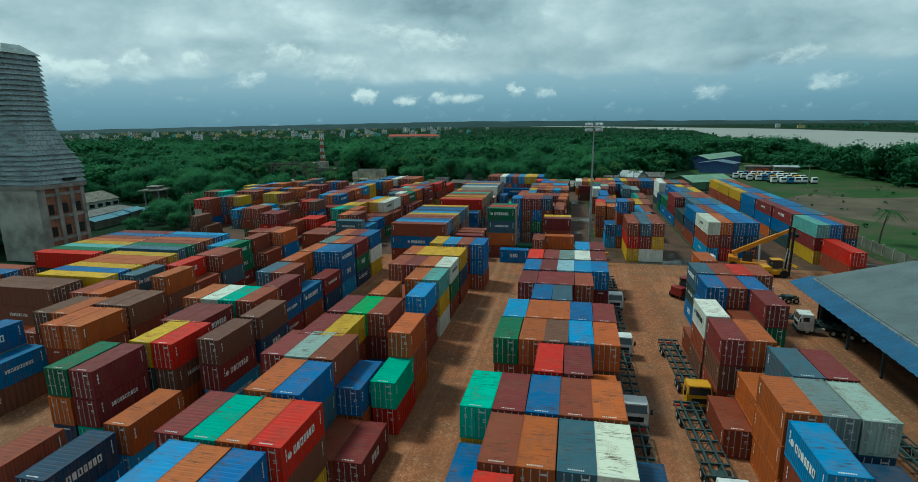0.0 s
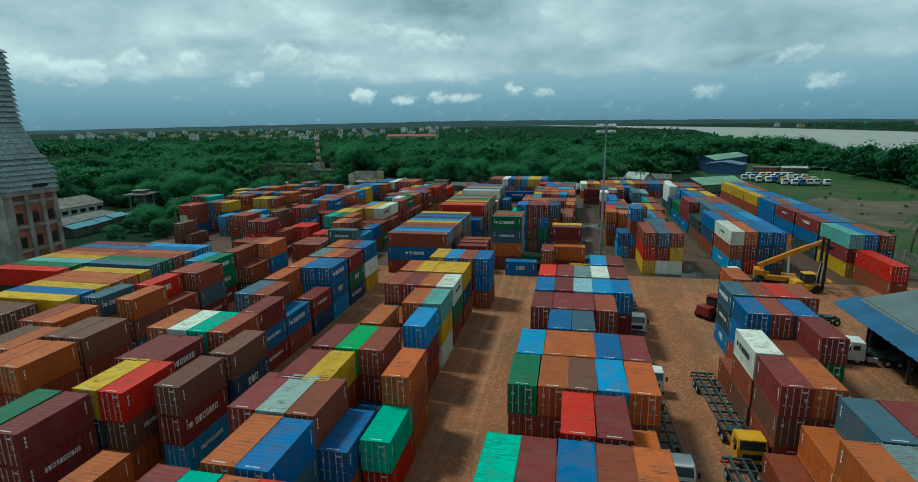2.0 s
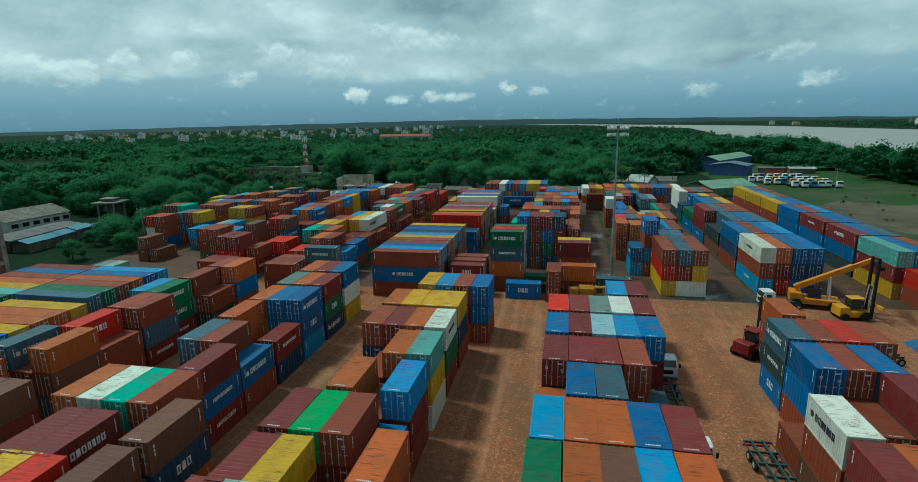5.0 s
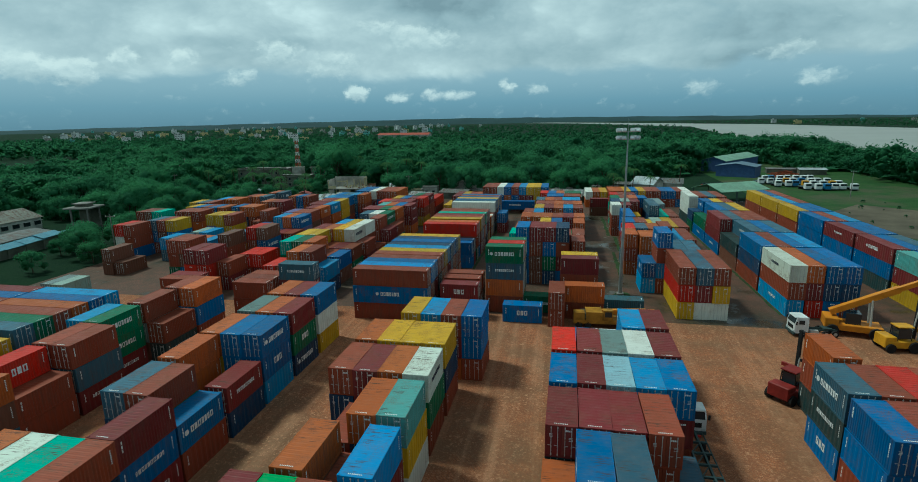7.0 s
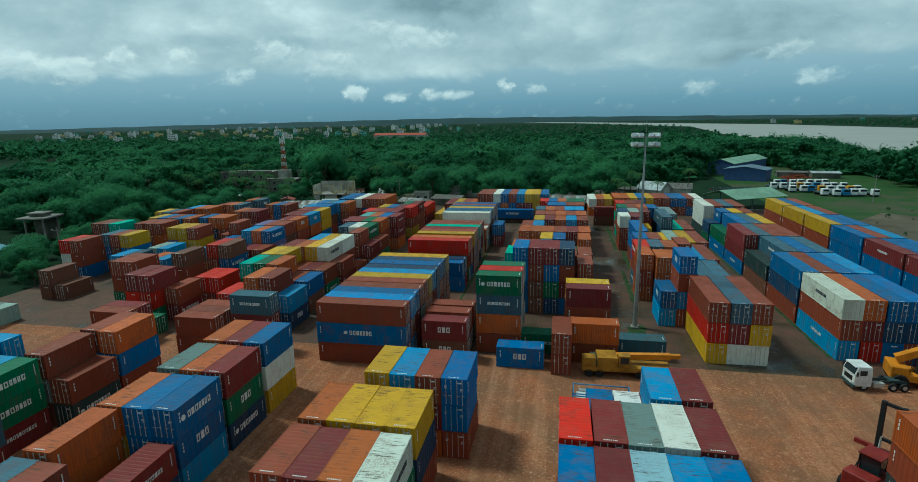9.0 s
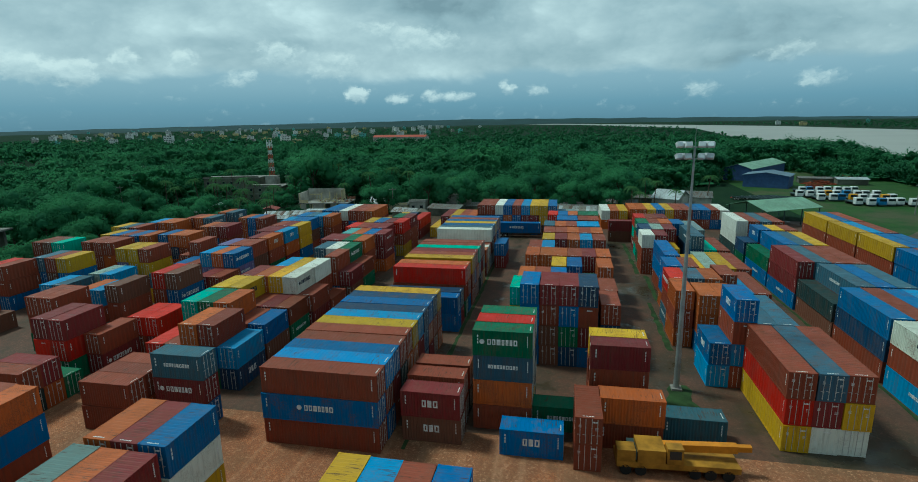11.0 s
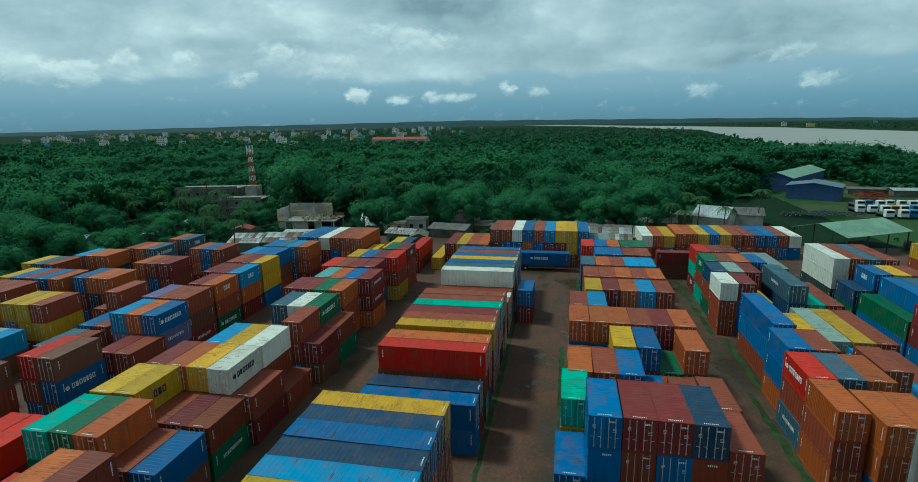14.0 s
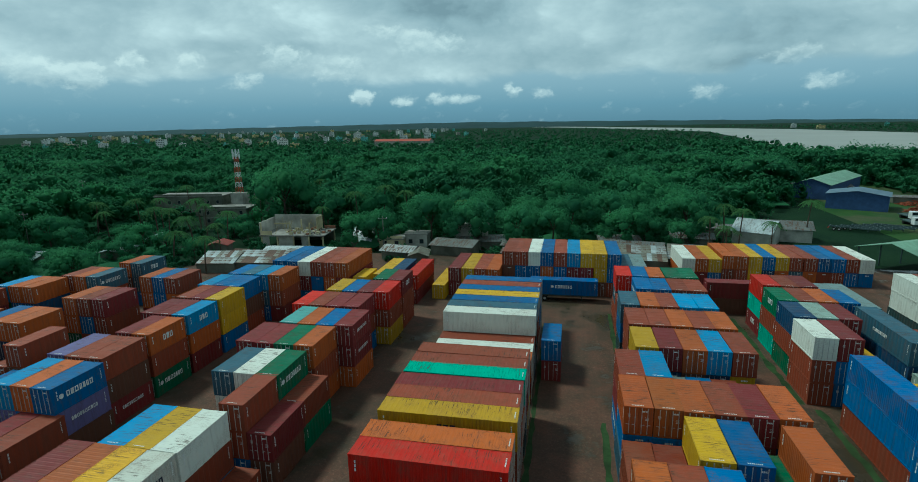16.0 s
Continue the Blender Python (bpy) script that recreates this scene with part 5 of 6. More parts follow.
def lorry_model(paint, label):
    """A parked lorry seen only from afar: cab, screen, load body and wheels; it faces -y."""
    root = anchor("lorry", label, "truck")
    bm = boxes((-1.2, 1.2, 0.05, 1.9, 0.55, 2.9))
    bmesh.ops.bevel(bm, geom=bm.edges[:], offset=0.12, segments=1, affect="EDGES")
    part("cab", bm, paint, root)
    part("windscreen", boxes((-1.05, 1.05, 0.02, 0.12, 1.85, 2.6)), GLASS, root)
    part("bumper", boxes((-1.22, 1.22, -0.06, 0.2, 0.38, 0.72)), CHASSIS, root)
    part("load_bed", boxes((-1.2, 1.2, 2.1, 7.4, 0.95, 1.25)), CHASSIS, root, "dark empty load bed")
    for y in (1.2, 5.9):
        bm = bmesh.new()
        tube(bm, (-1.15, y, 0.5), (1.15, y, 0.5), 0.5, 0.5, 12)
        part("wheel_axle", bm, BLACK, root)
    return root


def truck_model(paint, label):
    """A cab-over tractor unit that faces -y, its bumper at y = 0."""
    root = anchor("truck", label, "truck")
    bm = boxes((-1.2, 1.2, 0.05, 1.9, 0.55, 2.0))
    prism(bm, rect(-1.2, 1.2, 0.05, 1.9), 2.0, 2.9, rect(-1.12, 1.12, 0.35, 1.85))
    bmesh.ops.remove_doubles(bm, verts=bm.verts, dist=0.001)
    bmesh.ops.bevel(bm, geom=[e for e in bm.edges if len(e.link_faces) == 2], offset=0.05, segments=2, affect="EDGES")
    part("cab", bm, paint, root)
    bm = bmesh.new()
    v = [bm.verts.new(p) for p in ((-1.05, 0.03, 1.98), (1.05, 0.03, 1.98), (1.0, 0.27, 2.72), (-1.0, 0.27, 2.72), (-1.05, 0.08, 1.96), (1.05, 0.08, 1.96), (1.0, 0.33, 2.70), (-1.0, 0.33, 2.70))]
    for q in ((0, 1, 2, 3), (7, 6, 5, 4), (0, 4, 5, 1), (1, 5, 6, 2), (2, 6, 7, 3), (3, 7, 4, 0)):
        bm.faces.new([v[i] for i in q])
    part("windscreen", bm, GLASS, root)
    for s in (-1, 1):
        a, b = sorted((s * 1.195, s * 1.215))
        part("side_window", boxes((a, b, 0.55, 1.3, 1.9, 2.5)), GLASS, root)
        c = part("mirror", boxes((s * 1.42 - 0.1, s * 1.42 + 0.1, 0.1, 0.2, 1.9, 2.4)), BLACK, root)
        part("headlight", boxes((s * 0.9 - 0.2, s * 0.9 + 0.2, 0.0, 0.06, 0.75, 0.98)), HEAD_GLASS, root)
    part("grille", boxes((-0.75, 0.75, 0.0, 0.06, 1.1, 1.6)), BLACK, root)
    part("bumper", boxes((-1.22, 1.22, -0.06, 0.2, 0.38, 0.72)), CHASSIS, root)
    part("roof_visor", boxes((-1.0, 1.0, 0.1, 0.4, 2.78, 2.9)), paint, root)
    part("frame", boxes((-0.45, -0.33, 0.5, 6.2, 0.72, 0.98), (0.33, 0.45, 0.5, 6.2, 0.72, 0.98), (-0.6, 0.6, 4.2, 5.3, 0.98, 1.16)), CHASSIS, root)
    part("fuel_tank", boxes((0.6, 1.15, 2.2, 3.3, 0.5, 1.0)), LOCK_STEEL, root)
    for y in (1.2, 4.3, 5.5):
        for x in (-1.0, 1.0):
            wheel(root, x, y)
    return root


def trailer_model():
    """A skeletal container trailer; its front at y = 0, wheels at the back."""
    root = anchor("skeletal_trailer", "empty dark steel skeletal container trailer", "trailer")
    for x in (-0.5, 0.5):
        part("main_rail", boxes((x - 0.09, x + 0.09, 0, 12.2, 0.95, 1.28)), CHASSIS, root)
    for y in (0.1, 1.8, 3.5, 5.2, 6.9, 8.6, 10.3, 11.9):
        part("cross_member", boxes((-1.2, 1.2, y - 0.09, y + 0.09, 1.10, 1.30)), CHASSIS, root)
    for y in (0.95, 2.65, 4.35, 6.05, 7.75, 9.45):
        bm = bmesh.new()
        beam(bm, (-0.5, y - 0.8, 1.15), (0.5, y + 0.8, 1.15), 0.07, 0.09)
        part("diagonal_brace", bm, CHASSIS, root)
    for x in (-1.18, 1.18):
        part("side_rail", boxes((x - 0.04, x + 0.04, 0.1, 11.9, 1.14, 1.26)), CHASSIS, root)
    for x in (-0.8, 0.8):
        part("landing_leg", boxes((x - 0.06, x + 0.06, 2.6, 2.75, 0.25, 1.0)), CHASSIS, root)
    part("tail_bumper", boxes((-1.15, 1.15, 12.1, 12.22, 0.6, 0.8)), MARK_RED, root)
    for y in (9.4, 10.7):
        for x in (-1.0, 1.0):
            wheel(root, x, y)
    return root


white_truck = truck_model(WHITE, "white cab-over tractor truck parked in the yard lane")
yellow_truck = truck_model(YELLOW, "yellow cab-over tractor truck parked beside the stacks")
trailer = trailer_model()
lorries = [lorry_model(WHITE, "white lorry in a row of parked lorries"), lorry_model(BLUE_CAB, "blue lorry in a row of parked lorries"), lorry_model(YELLOW, "yellow lorry in a row of parked lorries")]
for x, y in ((5.9, 40.6), (5.9, 57.6), (6.1, 74.0), (6.4, 91.2)):
    copy_thing(white_truck, pose(x, y, 0.0, 0, 0, 1.0))["group"] = "trucks parked in the lane"
for x, y in ((5.8, 44.8), (5.8, 61.8), (6.0, 78.2), (6.3, 95.4)):
    copy_thing(trailer, pose(x, y, 0.0, 0, 0, 1.0))["group"] = "trailers parked in the lane"
copy_thing(yellow_truck, pose(12.6, 62.3, 0, 0, 0, 2.0))
copy_thing(trailer, pose(12.5, 66.5, 0, 0, 0, 2.0))["group"] = "trailers parked in the lane"
copy_thing(white_truck, pose(11.8, 46.0, 0, 0, 0, 2.0))["group"] = "trucks parked in the lane"
copy_thing(trailer, pose(11.7, 50.2, 0, 0, 0, 2.0))["group"] = "trailers parked in the lane"
copy_thing(white_truck, pose(29.6, 100.5, 0, 0, 0, -84))["group"] = "trucks parked in the lane"
copy_thing(trailer, pose(29.5, 91.5, 0, 0, 0, -125))["group"] = "trailers parked in the lane"
copy_thing(white_truck, pose(30.6, 87.8, 0, 0, 0, -96))["group"] = "trucks parked in the lane"
copy_thing(trailer, pose(-16.4, 217.6, 0, 0, 0, 90))["group"] = "trailers parked in the lane"
copy_thing(trailer, pose(28.9, 49.0, 0, 0, 0, 4))["group"] = "trailers parked in the lane"
copy_thing(white_truck, pose(25.6, 120.2, 0, 0, 0, -86))["group"] = "trucks parked in the lane"
park = random.Random(5)
for j, (y, n, x) in enumerate(((280, 6, 91), (290, 8, 84), (300, 9, 80), (312, 7, 85))):
    for i in range(n):
        src = lorries[0] if park.random() < 0.8 else park.choice(lorries[1:])
        copy_thing(src, pose(x + i * 3.3 + park.uniform(-.4, .4), y + park.uniform(-.8, .8), -0.02, 0, 0, park.uniform(-4, 4)))["group"] = "lorries in the lorry park"
for j in range(5):
    copy_thing(trailer, pose(64 + j * 3.4, 288 + j, -0.02, 0, 0, 60))["group"] = "trailers in the lorry park"
for ob in (white_truck, yellow_truck, trailer, *lorries):
    for o in (*ob.children_recursive, ob):
        bpy.data.objects.remove(o)


def forklift(m, paint, label, mast_h):
    """A heavy container forklift that faces +x."""
    root = anchor("container_forklift", label, "forklift", m=m)
    bm = boxes((-3.4, 0.6, -1.2, 1.2, 0.55, 1.5), (-3.6, -2.2, -1.15, 1.15, 0.6, 2.1))
    bmesh.ops.bevel(bm, geom=bm.edges[:], offset=0.08, segments=1, affect="EDGES")
    part("body", bm, paint, root)
    for x in (-1.9, -0.2):
        for y in (-0.8, 0.8):
            bm = bmesh.new()
            tube(bm, (x, y, 1.5), (x * 0.97, y * 0.9, 3.3), 0.06, 0.06, 6)
            part("cab_post", bm, BLACK, root)
    part("cab_roof", boxes((-2.0, -0.1, -0.85, 0.85, 3.28, 3.4)), paint, root)
    part("cab_glass", boxes((-1.8, -0.25, -0.7, 0.7, 1.75, 3.1)), GLASS, root)
    for y in (-0.75, 0.75):
        part("mast_rail", boxes((0.9, 1.25, y - 0.16, y + 0.16, 0.3, mast_h)), BLACK, root)
        bm = bmesh.new()
        tube(bm, (0.6, y * 0.7, 1.2), (1.0, y * 0.7, mast_h * 0.55), 0.09, 0.09, 8)
        part("lift_cylinder", bm, LOCK_STEEL, root)
    for z in (0.6, mast_h * 0.5, mast_h - 0.3):
        part("mast_cross_beam", boxes((0.95, 1.2, -0.6, 0.6, z, z + 0.25)), BLACK, root)
    part("spreader", boxes((1.3, 1.6, -2.6, 2.6, 2.2, 2.6)), paint, root)
    for x, r in ((0.0, 0.75), (-2.9, 0.6)):
        for y in (-1.15, 1.15):
            bm = bmesh.new()
            tube(bm, (x, y - 0.3, r), (x, y + 0.3, r), r, r, 16)
            part("wheel", bm, BLACK, root)
    return root


forklift(pose(19.5, 101.8, 0, 0, 0, 40), RED, "red heavy container forklift with tall black mast", 7.2)
forklift(pose(38.6, 116.9, 0, 0, 0, 6), YELLOW, "yellow heavy container forklift with tall black mast", 9.6)


def reach_stacker(m):
    root = anchor("reach_stacker", "orange reach stacker with raised telescopic boom", "reach stacker", m=m)
    bm = boxes((-3.8, 3.0, -1.5, 1.5, 0.8, 1.7), (-3.9, -2.2, -1.5, 1.5, 1.0, 2.5))
    bmesh.ops.bevel(bm, geom=bm.edges[:], offset=0.08, segments=1, affect="EDGES")
    part("body", bm, ORANGE, root)
    part("cab", boxes((-1.4, 0.4, -0.9, 0.9, 1.7, 3.3)), GLASS, root)
    bm = bmesh.new()
    beam(bm, (-3.2, 0, 3.0), (4.2, 0, 7.2), 0.95, 0.8)
    part("boom", bm, ORANGE, root)
    bm = bmesh.new()
    beam(bm, (4.0, 0, 7.1), (7.0, 0, 8.8), 0.65, 0.6)
    part("boom_extension", bm, ORANGE, root)
    part("spreader", boxes((6.8, 7.4, -2.9, 2.9, 7.6, 8.1)), BLACK, root)
    for s in (-0.7, 0.7):
        bm = bmesh.new()
        tube(bm, (1.6, s, 1.6), (1.4, s, 5.4), 0.15, 0.12, 8)
        part("lift_cylinder", bm, LOCK_STEEL, root)
    for x, r in ((2.2, 0.85), (-2.9, 0.8)):
        for y in (-1.5, 1.5):
            bm = bmesh.new()
            tube(bm, (x, y - 0.35, r), (x, y + 0.35, r), r, r, 16)
            part("wheel", bm, BLACK, root)
    return root


reach_stacker(pose(34.4, 121.4, 0, 0, 0, -14))


OLD_YELLOW = plain("faded_yellow_paint", (0.36, 0.175, 0.02), 0.6, vary=0.45)


def mobile_crane(m):
    root = anchor("mobile_crane", "old yellow mobile crane with lowered boom", "crane", m=m)
    part("carrier", boxes((-5.0, 5.6, -1.2, 1.2, 0.8, 1.35)), OLD_YELLOW, root)
    part("driver_cab", boxes((-5.0, -3.4, -1.2, 0.2, 1.35, 2.5)), OLD_YELLOW, root)
    part("engine_house", boxes((-3.2, -0.8, -1.2, 1.2, 1.35, 2.6)), OLD_YELLOW, root)
    part("crane_cab", boxes((-0.7, 0.7, -1.25, -0.2, 1.4, 2.9)), OLD_YELLOW, root)
    part("cab_window", boxes((-0.5, 0.5, -1.28, -1.252, 1.9, 2.7)), GLASS, root)
    bm = bmesh.new()
    beam(bm, (-1.5, 0.3, 2.2), (5.6, 0.3, 2.45), 0.7, 0.7)
    part("boom", bm, ORANGE, root)
    bm = bmesh.new()
    beam(bm, (5.4, 0.3, 2.45), (6.8, 0.3, 2.5), 0.5, 0.5)
    part("boom_tip", bm, ORANGE, root)
    part("counterweight", boxes((-3.9, -3.25, -1.1, 1.1, 1.5, 2.3)), CHASSIS, root)
    for x in (-4.2, -2.9, 1.8, 3.1, 4.6):
        for y in (-1.0, 1.0):
            bm = bmesh.new()
            tube(bm, (x, y - 0.2, 0.52), (x, y + 0.2, 0.52), 0.52, 0.52, 14)
            part("wheel", bm, BLACK, root)
    return root


def tank_container(m):
    """A white tank in an open steel frame, lying along x."""
    root = anchor("tank_container", "white tank container in an open steel frame", "tank container", "tank containers", m=m)
    bm = bmesh.new()
    tube(bm, (-2.6, 0, 1.3), (2.6, 0, 1.3), 1.05, 1.05, 20)
    bmesh.ops.bevel(bm, geom=[e for e in bm.edges if abs(e.verts[0].co.x - e.verts[1].co.x) < 0.01], offset=0.25, segments=2, affect="EDGES")
    part("tank", bm, WHITE, root, smooth=True)
    for x in (-2.95, 2.95):
        bm = boxes((x - 0.07, x + 0.07, -1.2, -1.05, 0, 2.55), (x - 0.07, x + 0.07, 1.05, 1.2, 0, 2.55), (x - 0.06, x + 0.06, -1.05, 1.05, 2.43, 2.55), (x - 0.06, x + 0.06, -1.05, 1.05, 0.0, 0.14))
        part("end_frame", bm, BLUE_CAB, root, "blue steel end frame")
    for y in (-1.12, 1.12):
        for z in (0.02, 2.43):
            part("side_rail", boxes((-2.87, 2.87, y - 0.05, y + 0.05, z, z + 0.1)), BLUE_CAB, root, "blue steel rail")
    bm = bmesh.new()
    tube(bm, (0.3, 0, 2.3), (0.3, 0, 2.5), 0.28, 0.28, 12)
    part("manhole", bm, LOCK_STEEL, root)
    part("walkway", boxes((-2.4, 0.0, -0.25, 0.25, 2.36, 2.42)), ZINC, root)


tank_container(pose(-3.0, 107.2, 0.0))
tank_container(pose(-3.0, 109.9, 0.0))
mobile_crane(pose(0.2, 119.2, 0, 0, 0, 3))


def boundary_wall():
    root = anchor("boundary_wall", "low mossy concrete boundary wall of the yard", "wall", kind="structure")
    y = 96.0
    while y < 246:
        part("wall_panel", boxes((65.4, 65.6, y, y + 3.85, -0.05, 2.2)), MOSS_WALL, root)
        part("pillar", boxes((65.3, 65.7, y + 3.86, y + 4.14, -0.05, 2.45)), CONCRETE, root)
        y += 4.15
    return root


boundary_wall()


def pitched_shed(name, label, m, w, d, h, rise, roof, wall, open_front=False, storeys=1, windows=0):
    """A plain building with a pitched sheet roof; the ridge runs along its local y."""
    root = anchor(name, label, "building", m=m)
    t = 0.22
    if open_front:
        for x in (-w / 2, w / 2 - t):
            for k in range(4):
                y = -d / 2 + k * (d - t) / 3
                part("post", boxes((x, x + t, y, y + t, -0.1, h)), CHASSIS, root)
    else:
        part("wall", boxes((-w / 2, w / 2, -d / 2, -d / 2 + t, -0.1, h)), wall, root)
        part("wall", boxes((-w / 2, w / 2, d / 2 - t, d / 2, -0.1, h)), wall, root)
        part("wall", boxes((-w / 2, -w / 2 + t, -d / 2 + t, d / 2 - t, -0.1, h)), wall, root)
        part("wall", boxes((w / 2 - t, w / 2, -d / 2 + t, d / 2 - t, -0.1, h)), wall, root)
        for k in range(windows):
            x = -w / 2 + (k + 0.5) * w / windows
            for s in range(storeys):
                z = 1.0 + s * h / storeys
                win = part("window", boxes((x - 0.55, x + 0.55, -d / 2 - 0.03, -d / 2 + 0.05, z, z + 1.2)), CONCRETE, root)
                part("pane", boxes((x - 0.47, x + 0.47, -d / 2 - 0.045, -d / 2 - 0.025, z + 0.08, z + 1.12)), GLASS, win)
        for s in (-1, 1):
            bm = bmesh.new()
            a = [(-w / 2, h), (w / 2, h), (0, h + rise)]
            y = s * (d / 2 - 0.12)
            v = [bm.verts.new((x, y - 0.1, z)) for x, z in a] + [bm.verts.new((x, y + 0.1, z)) for x, z in a]
            for q in ((0, 1, 2), (5, 4, 3), (0, 3, 4, 1), (1, 4, 5, 2), (2, 5, 3, 0)):
                bm.faces.new([v[i] for i in q])
            part("gable", bm, wall, root)
    for s in (-1, 1):
        bm = bmesh.new()
        e = 0.5
        p = [(s * (w / 2 + e), h - rise * e / (w / 2)), (0, h + rise)]
        v = [bm.verts.new((x, y, z + dz)) for dz in (0.0, 0.1) for x, z in p for y in (-d / 2 - e, d / 2 + e)]
        for q in ((0, 1, 3, 2), (4, 6, 7, 5), (0, 2, 6, 4), (1, 5, 7, 3), (0, 4, 5, 1), (2, 3, 7, 6)):
            bm.faces.new([v[i] for i in q])
        bmesh.ops.recalc_face_normals(bm, faces=bm.faces)
        part("roof_slope", bm, roof, root)
    return root


pitched_shed("open_shed", "open shed with pale green metal roof", pose(52, 247, 0, 0, 0, -62), 14, 20, 5.0, 2.0, SHED_GREEN, CONCRETE, True)
pitched_shed("blue_workshop", "long blue workshop with dark open front", pose(81, 338, 0, 0, 0, -28), 18, 14, 5.4, 1.4, SHED_STEEL, WALL_BLUE)
pitched_shed("long_shed", "long shed with pale green roof and blue walls", pose(89, 381, 0, 0, 0, -36), 13, 50, 6.0, 2.2, SHED_GREEN, WALL_BLUE)
pitched_shed("tin_house", "house with bright tin roof among trees", pose(27, 272, 0, 0, 0, 60), 11, 9, 4.0, 2.4, TIN_WHITE, PLASTER)
pitched_shed("tin_house", "long house with rusty tin roof", pose(34, 279, 0, 0, 0, 80), 8, 16, 3.5, 1.6, TIN, PLASTER)
pitched_shed("tin_house", "house with pale tin roof among trees", pose(-229, 257, 0, 0, 0, 60), 11, 12, 5.5, 2.4, TIN_WHITE, PLASTER)
pitched_shed("tin_house", "house with pale brownish roof among trees", pose(-253, 280, 0, 0, 0, 40), 12, 14, 5.5, 3.0, PATCHED, PLASTER)
pitched_shed("red_roof_hall", "long distant hall with red roof", pose(-270, 900, 0, 0, 0, 84), 16, 90, 9, 3, plain("red_roof_sheet", (0.36, 0.07, 0.04)), PLASTER)
hut = random.Random(8)
RED_SHEET = corrugated("dull_red_sheet", (0.300, 0.060, 0.045), rust=0.2)
for x, y, w, d, a, mat in ((-62.5, 244, 6, 8, 80, PATCHED), (-57, 241, 4, 6, 10, RUSTY_TIN), (-31, 246, 6, 12, 86, TIN), (-90, 238, 5, 10, 95, TIN_WHITE), (-84, 235, 6, 9, 70, TIN), (-13, 253, 6, 12, 88, TIN), (-5, 256, 7, 12, 80, TIN),
                           (-9, 264, 7, 10, 95, TIN), (-34, 254, 5, 8, 85, TIN), (-50, 252, 9, 11, 80, TIN), (-44, 258, 8, 12, 100, TIN), 
                           (10, 268, 6, 10, 85, TIN), (18, 284, 6, 12, 75, TIN), (-141, 139.5, 4.6, 6, 8, SHED_PALE), (-141.6, 144.6, 4.6, 6, 8, SHED_PALE), (-142.2, 149.8, 4.6, 6, 8, SHED_PALE), (-142.8, 155, 4.6, 6, 8, SHED_PALE), (-143.2, 160, 4.6, 6, 8, SHED_PALE), (-150, 148, 9, 24, 8, TIN), (-164, 205, 8, 12, 40, TIN),
                           (-152, 222, 6, 9, 30, TIN_WHITE), (-134, 232, 5, 7, 10, TIN_WHITE), (-205, 250, 8, 13, 50, TIN), (-137.7, 249.4, 4, 4, 20, TIN_WHITE), (-113.5, 244, 5, 4.5, 15, RED_SHEET), (-190, 232, 7, 12, 60, TIN), (88, 386, 10, 22, 80, TIN), (106, 352, 6, 14, 80, TIN), (118, 346, 7, 12, 85, TIN_WHITE)):
    pitched_shed("hut", "small hut with a sheet-metal roof", pose(x, y, 0, 0, 0, a), w, d, hut.uniform(2.2, 3.0), hut.uniform(0.4, 0.9), mat, MOSS_WALL)


def flat_house(label, m, w, d, h, wall, storeys, cols, name="house"):
    """A concrete house with flat roof, parapet and rows of windows."""
    root = anchor(name, label, "building", m=m)
    part("wall", boxes((-w / 2, w / 2, -d / 2, d / 2, -0.1, h)), wall, root)
    part("roof", boxes((-w / 2 - 0.3, w / 2 + 0.3, -d / 2 - 0.3, d / 2 + 0.3, h, h + 0.25)), CONCRETE, root)
    part("parapet", boxes((-w / 2, w / 2, -d / 2, -d / 2 + 0.15, h + 0.25, h + 0.9)), wall, root)
    for s in range(storeys):
        z = s * h / storeys + 0.95
        part("floor_band", boxes((-w / 2 - 0.12, w / 2 + 0.12, -d / 2 - 0.12, d / 2 + 0.12, z + 1.6, z + 1.78)), CONCRETE, root) if s < storeys - 1 else None
        for k in range(cols):
            x = -w / 2 + (k + 0.5) * w / cols
            win = part("window", boxes((x - 0.6, x + 0.6, -d / 2 - 0.04, -d / 2 + 0.05, z, z + 1.3)), CONCRETE, root)
            part("pane", boxes((x - 0.5, x + 0.5, -d / 2 - 0.06, -d / 2 - 0.035, z + 0.1, z + 1.2)), GLASS, win)
    return root


flat_house("grey unfinished concrete house with dark windows", pose(-164, 300, 0, 0, 0, 10), 26, 10, 7.5, MOSS_WALL, 2, 7)
flat_house("grey concrete house with flat roof", pose(-131, 303, 0, 0, 0, 8), 13, 9, 8.0, MOSS_WALL, 2, 3)
flat_house("low concrete house with stained walls", pose(-138, 284, 0, 0, 0, 12), 15, 9, 5.5, MOSS_WALL, 2, 4)
flat_house("grey concrete house with flat roof", pose(-112, 306, 0, 0, 0, 5), 12, 9, 7.0, MOSS_WALL, 2, 3)
low_hall = pitched_shed("low_hall", "low hall with white wall, dark windows and rusty tin roof", pose(-176, 166.5, 0), 14, 21, 3.7, 2.4, RUSTY_TIN, WALL_PALE)
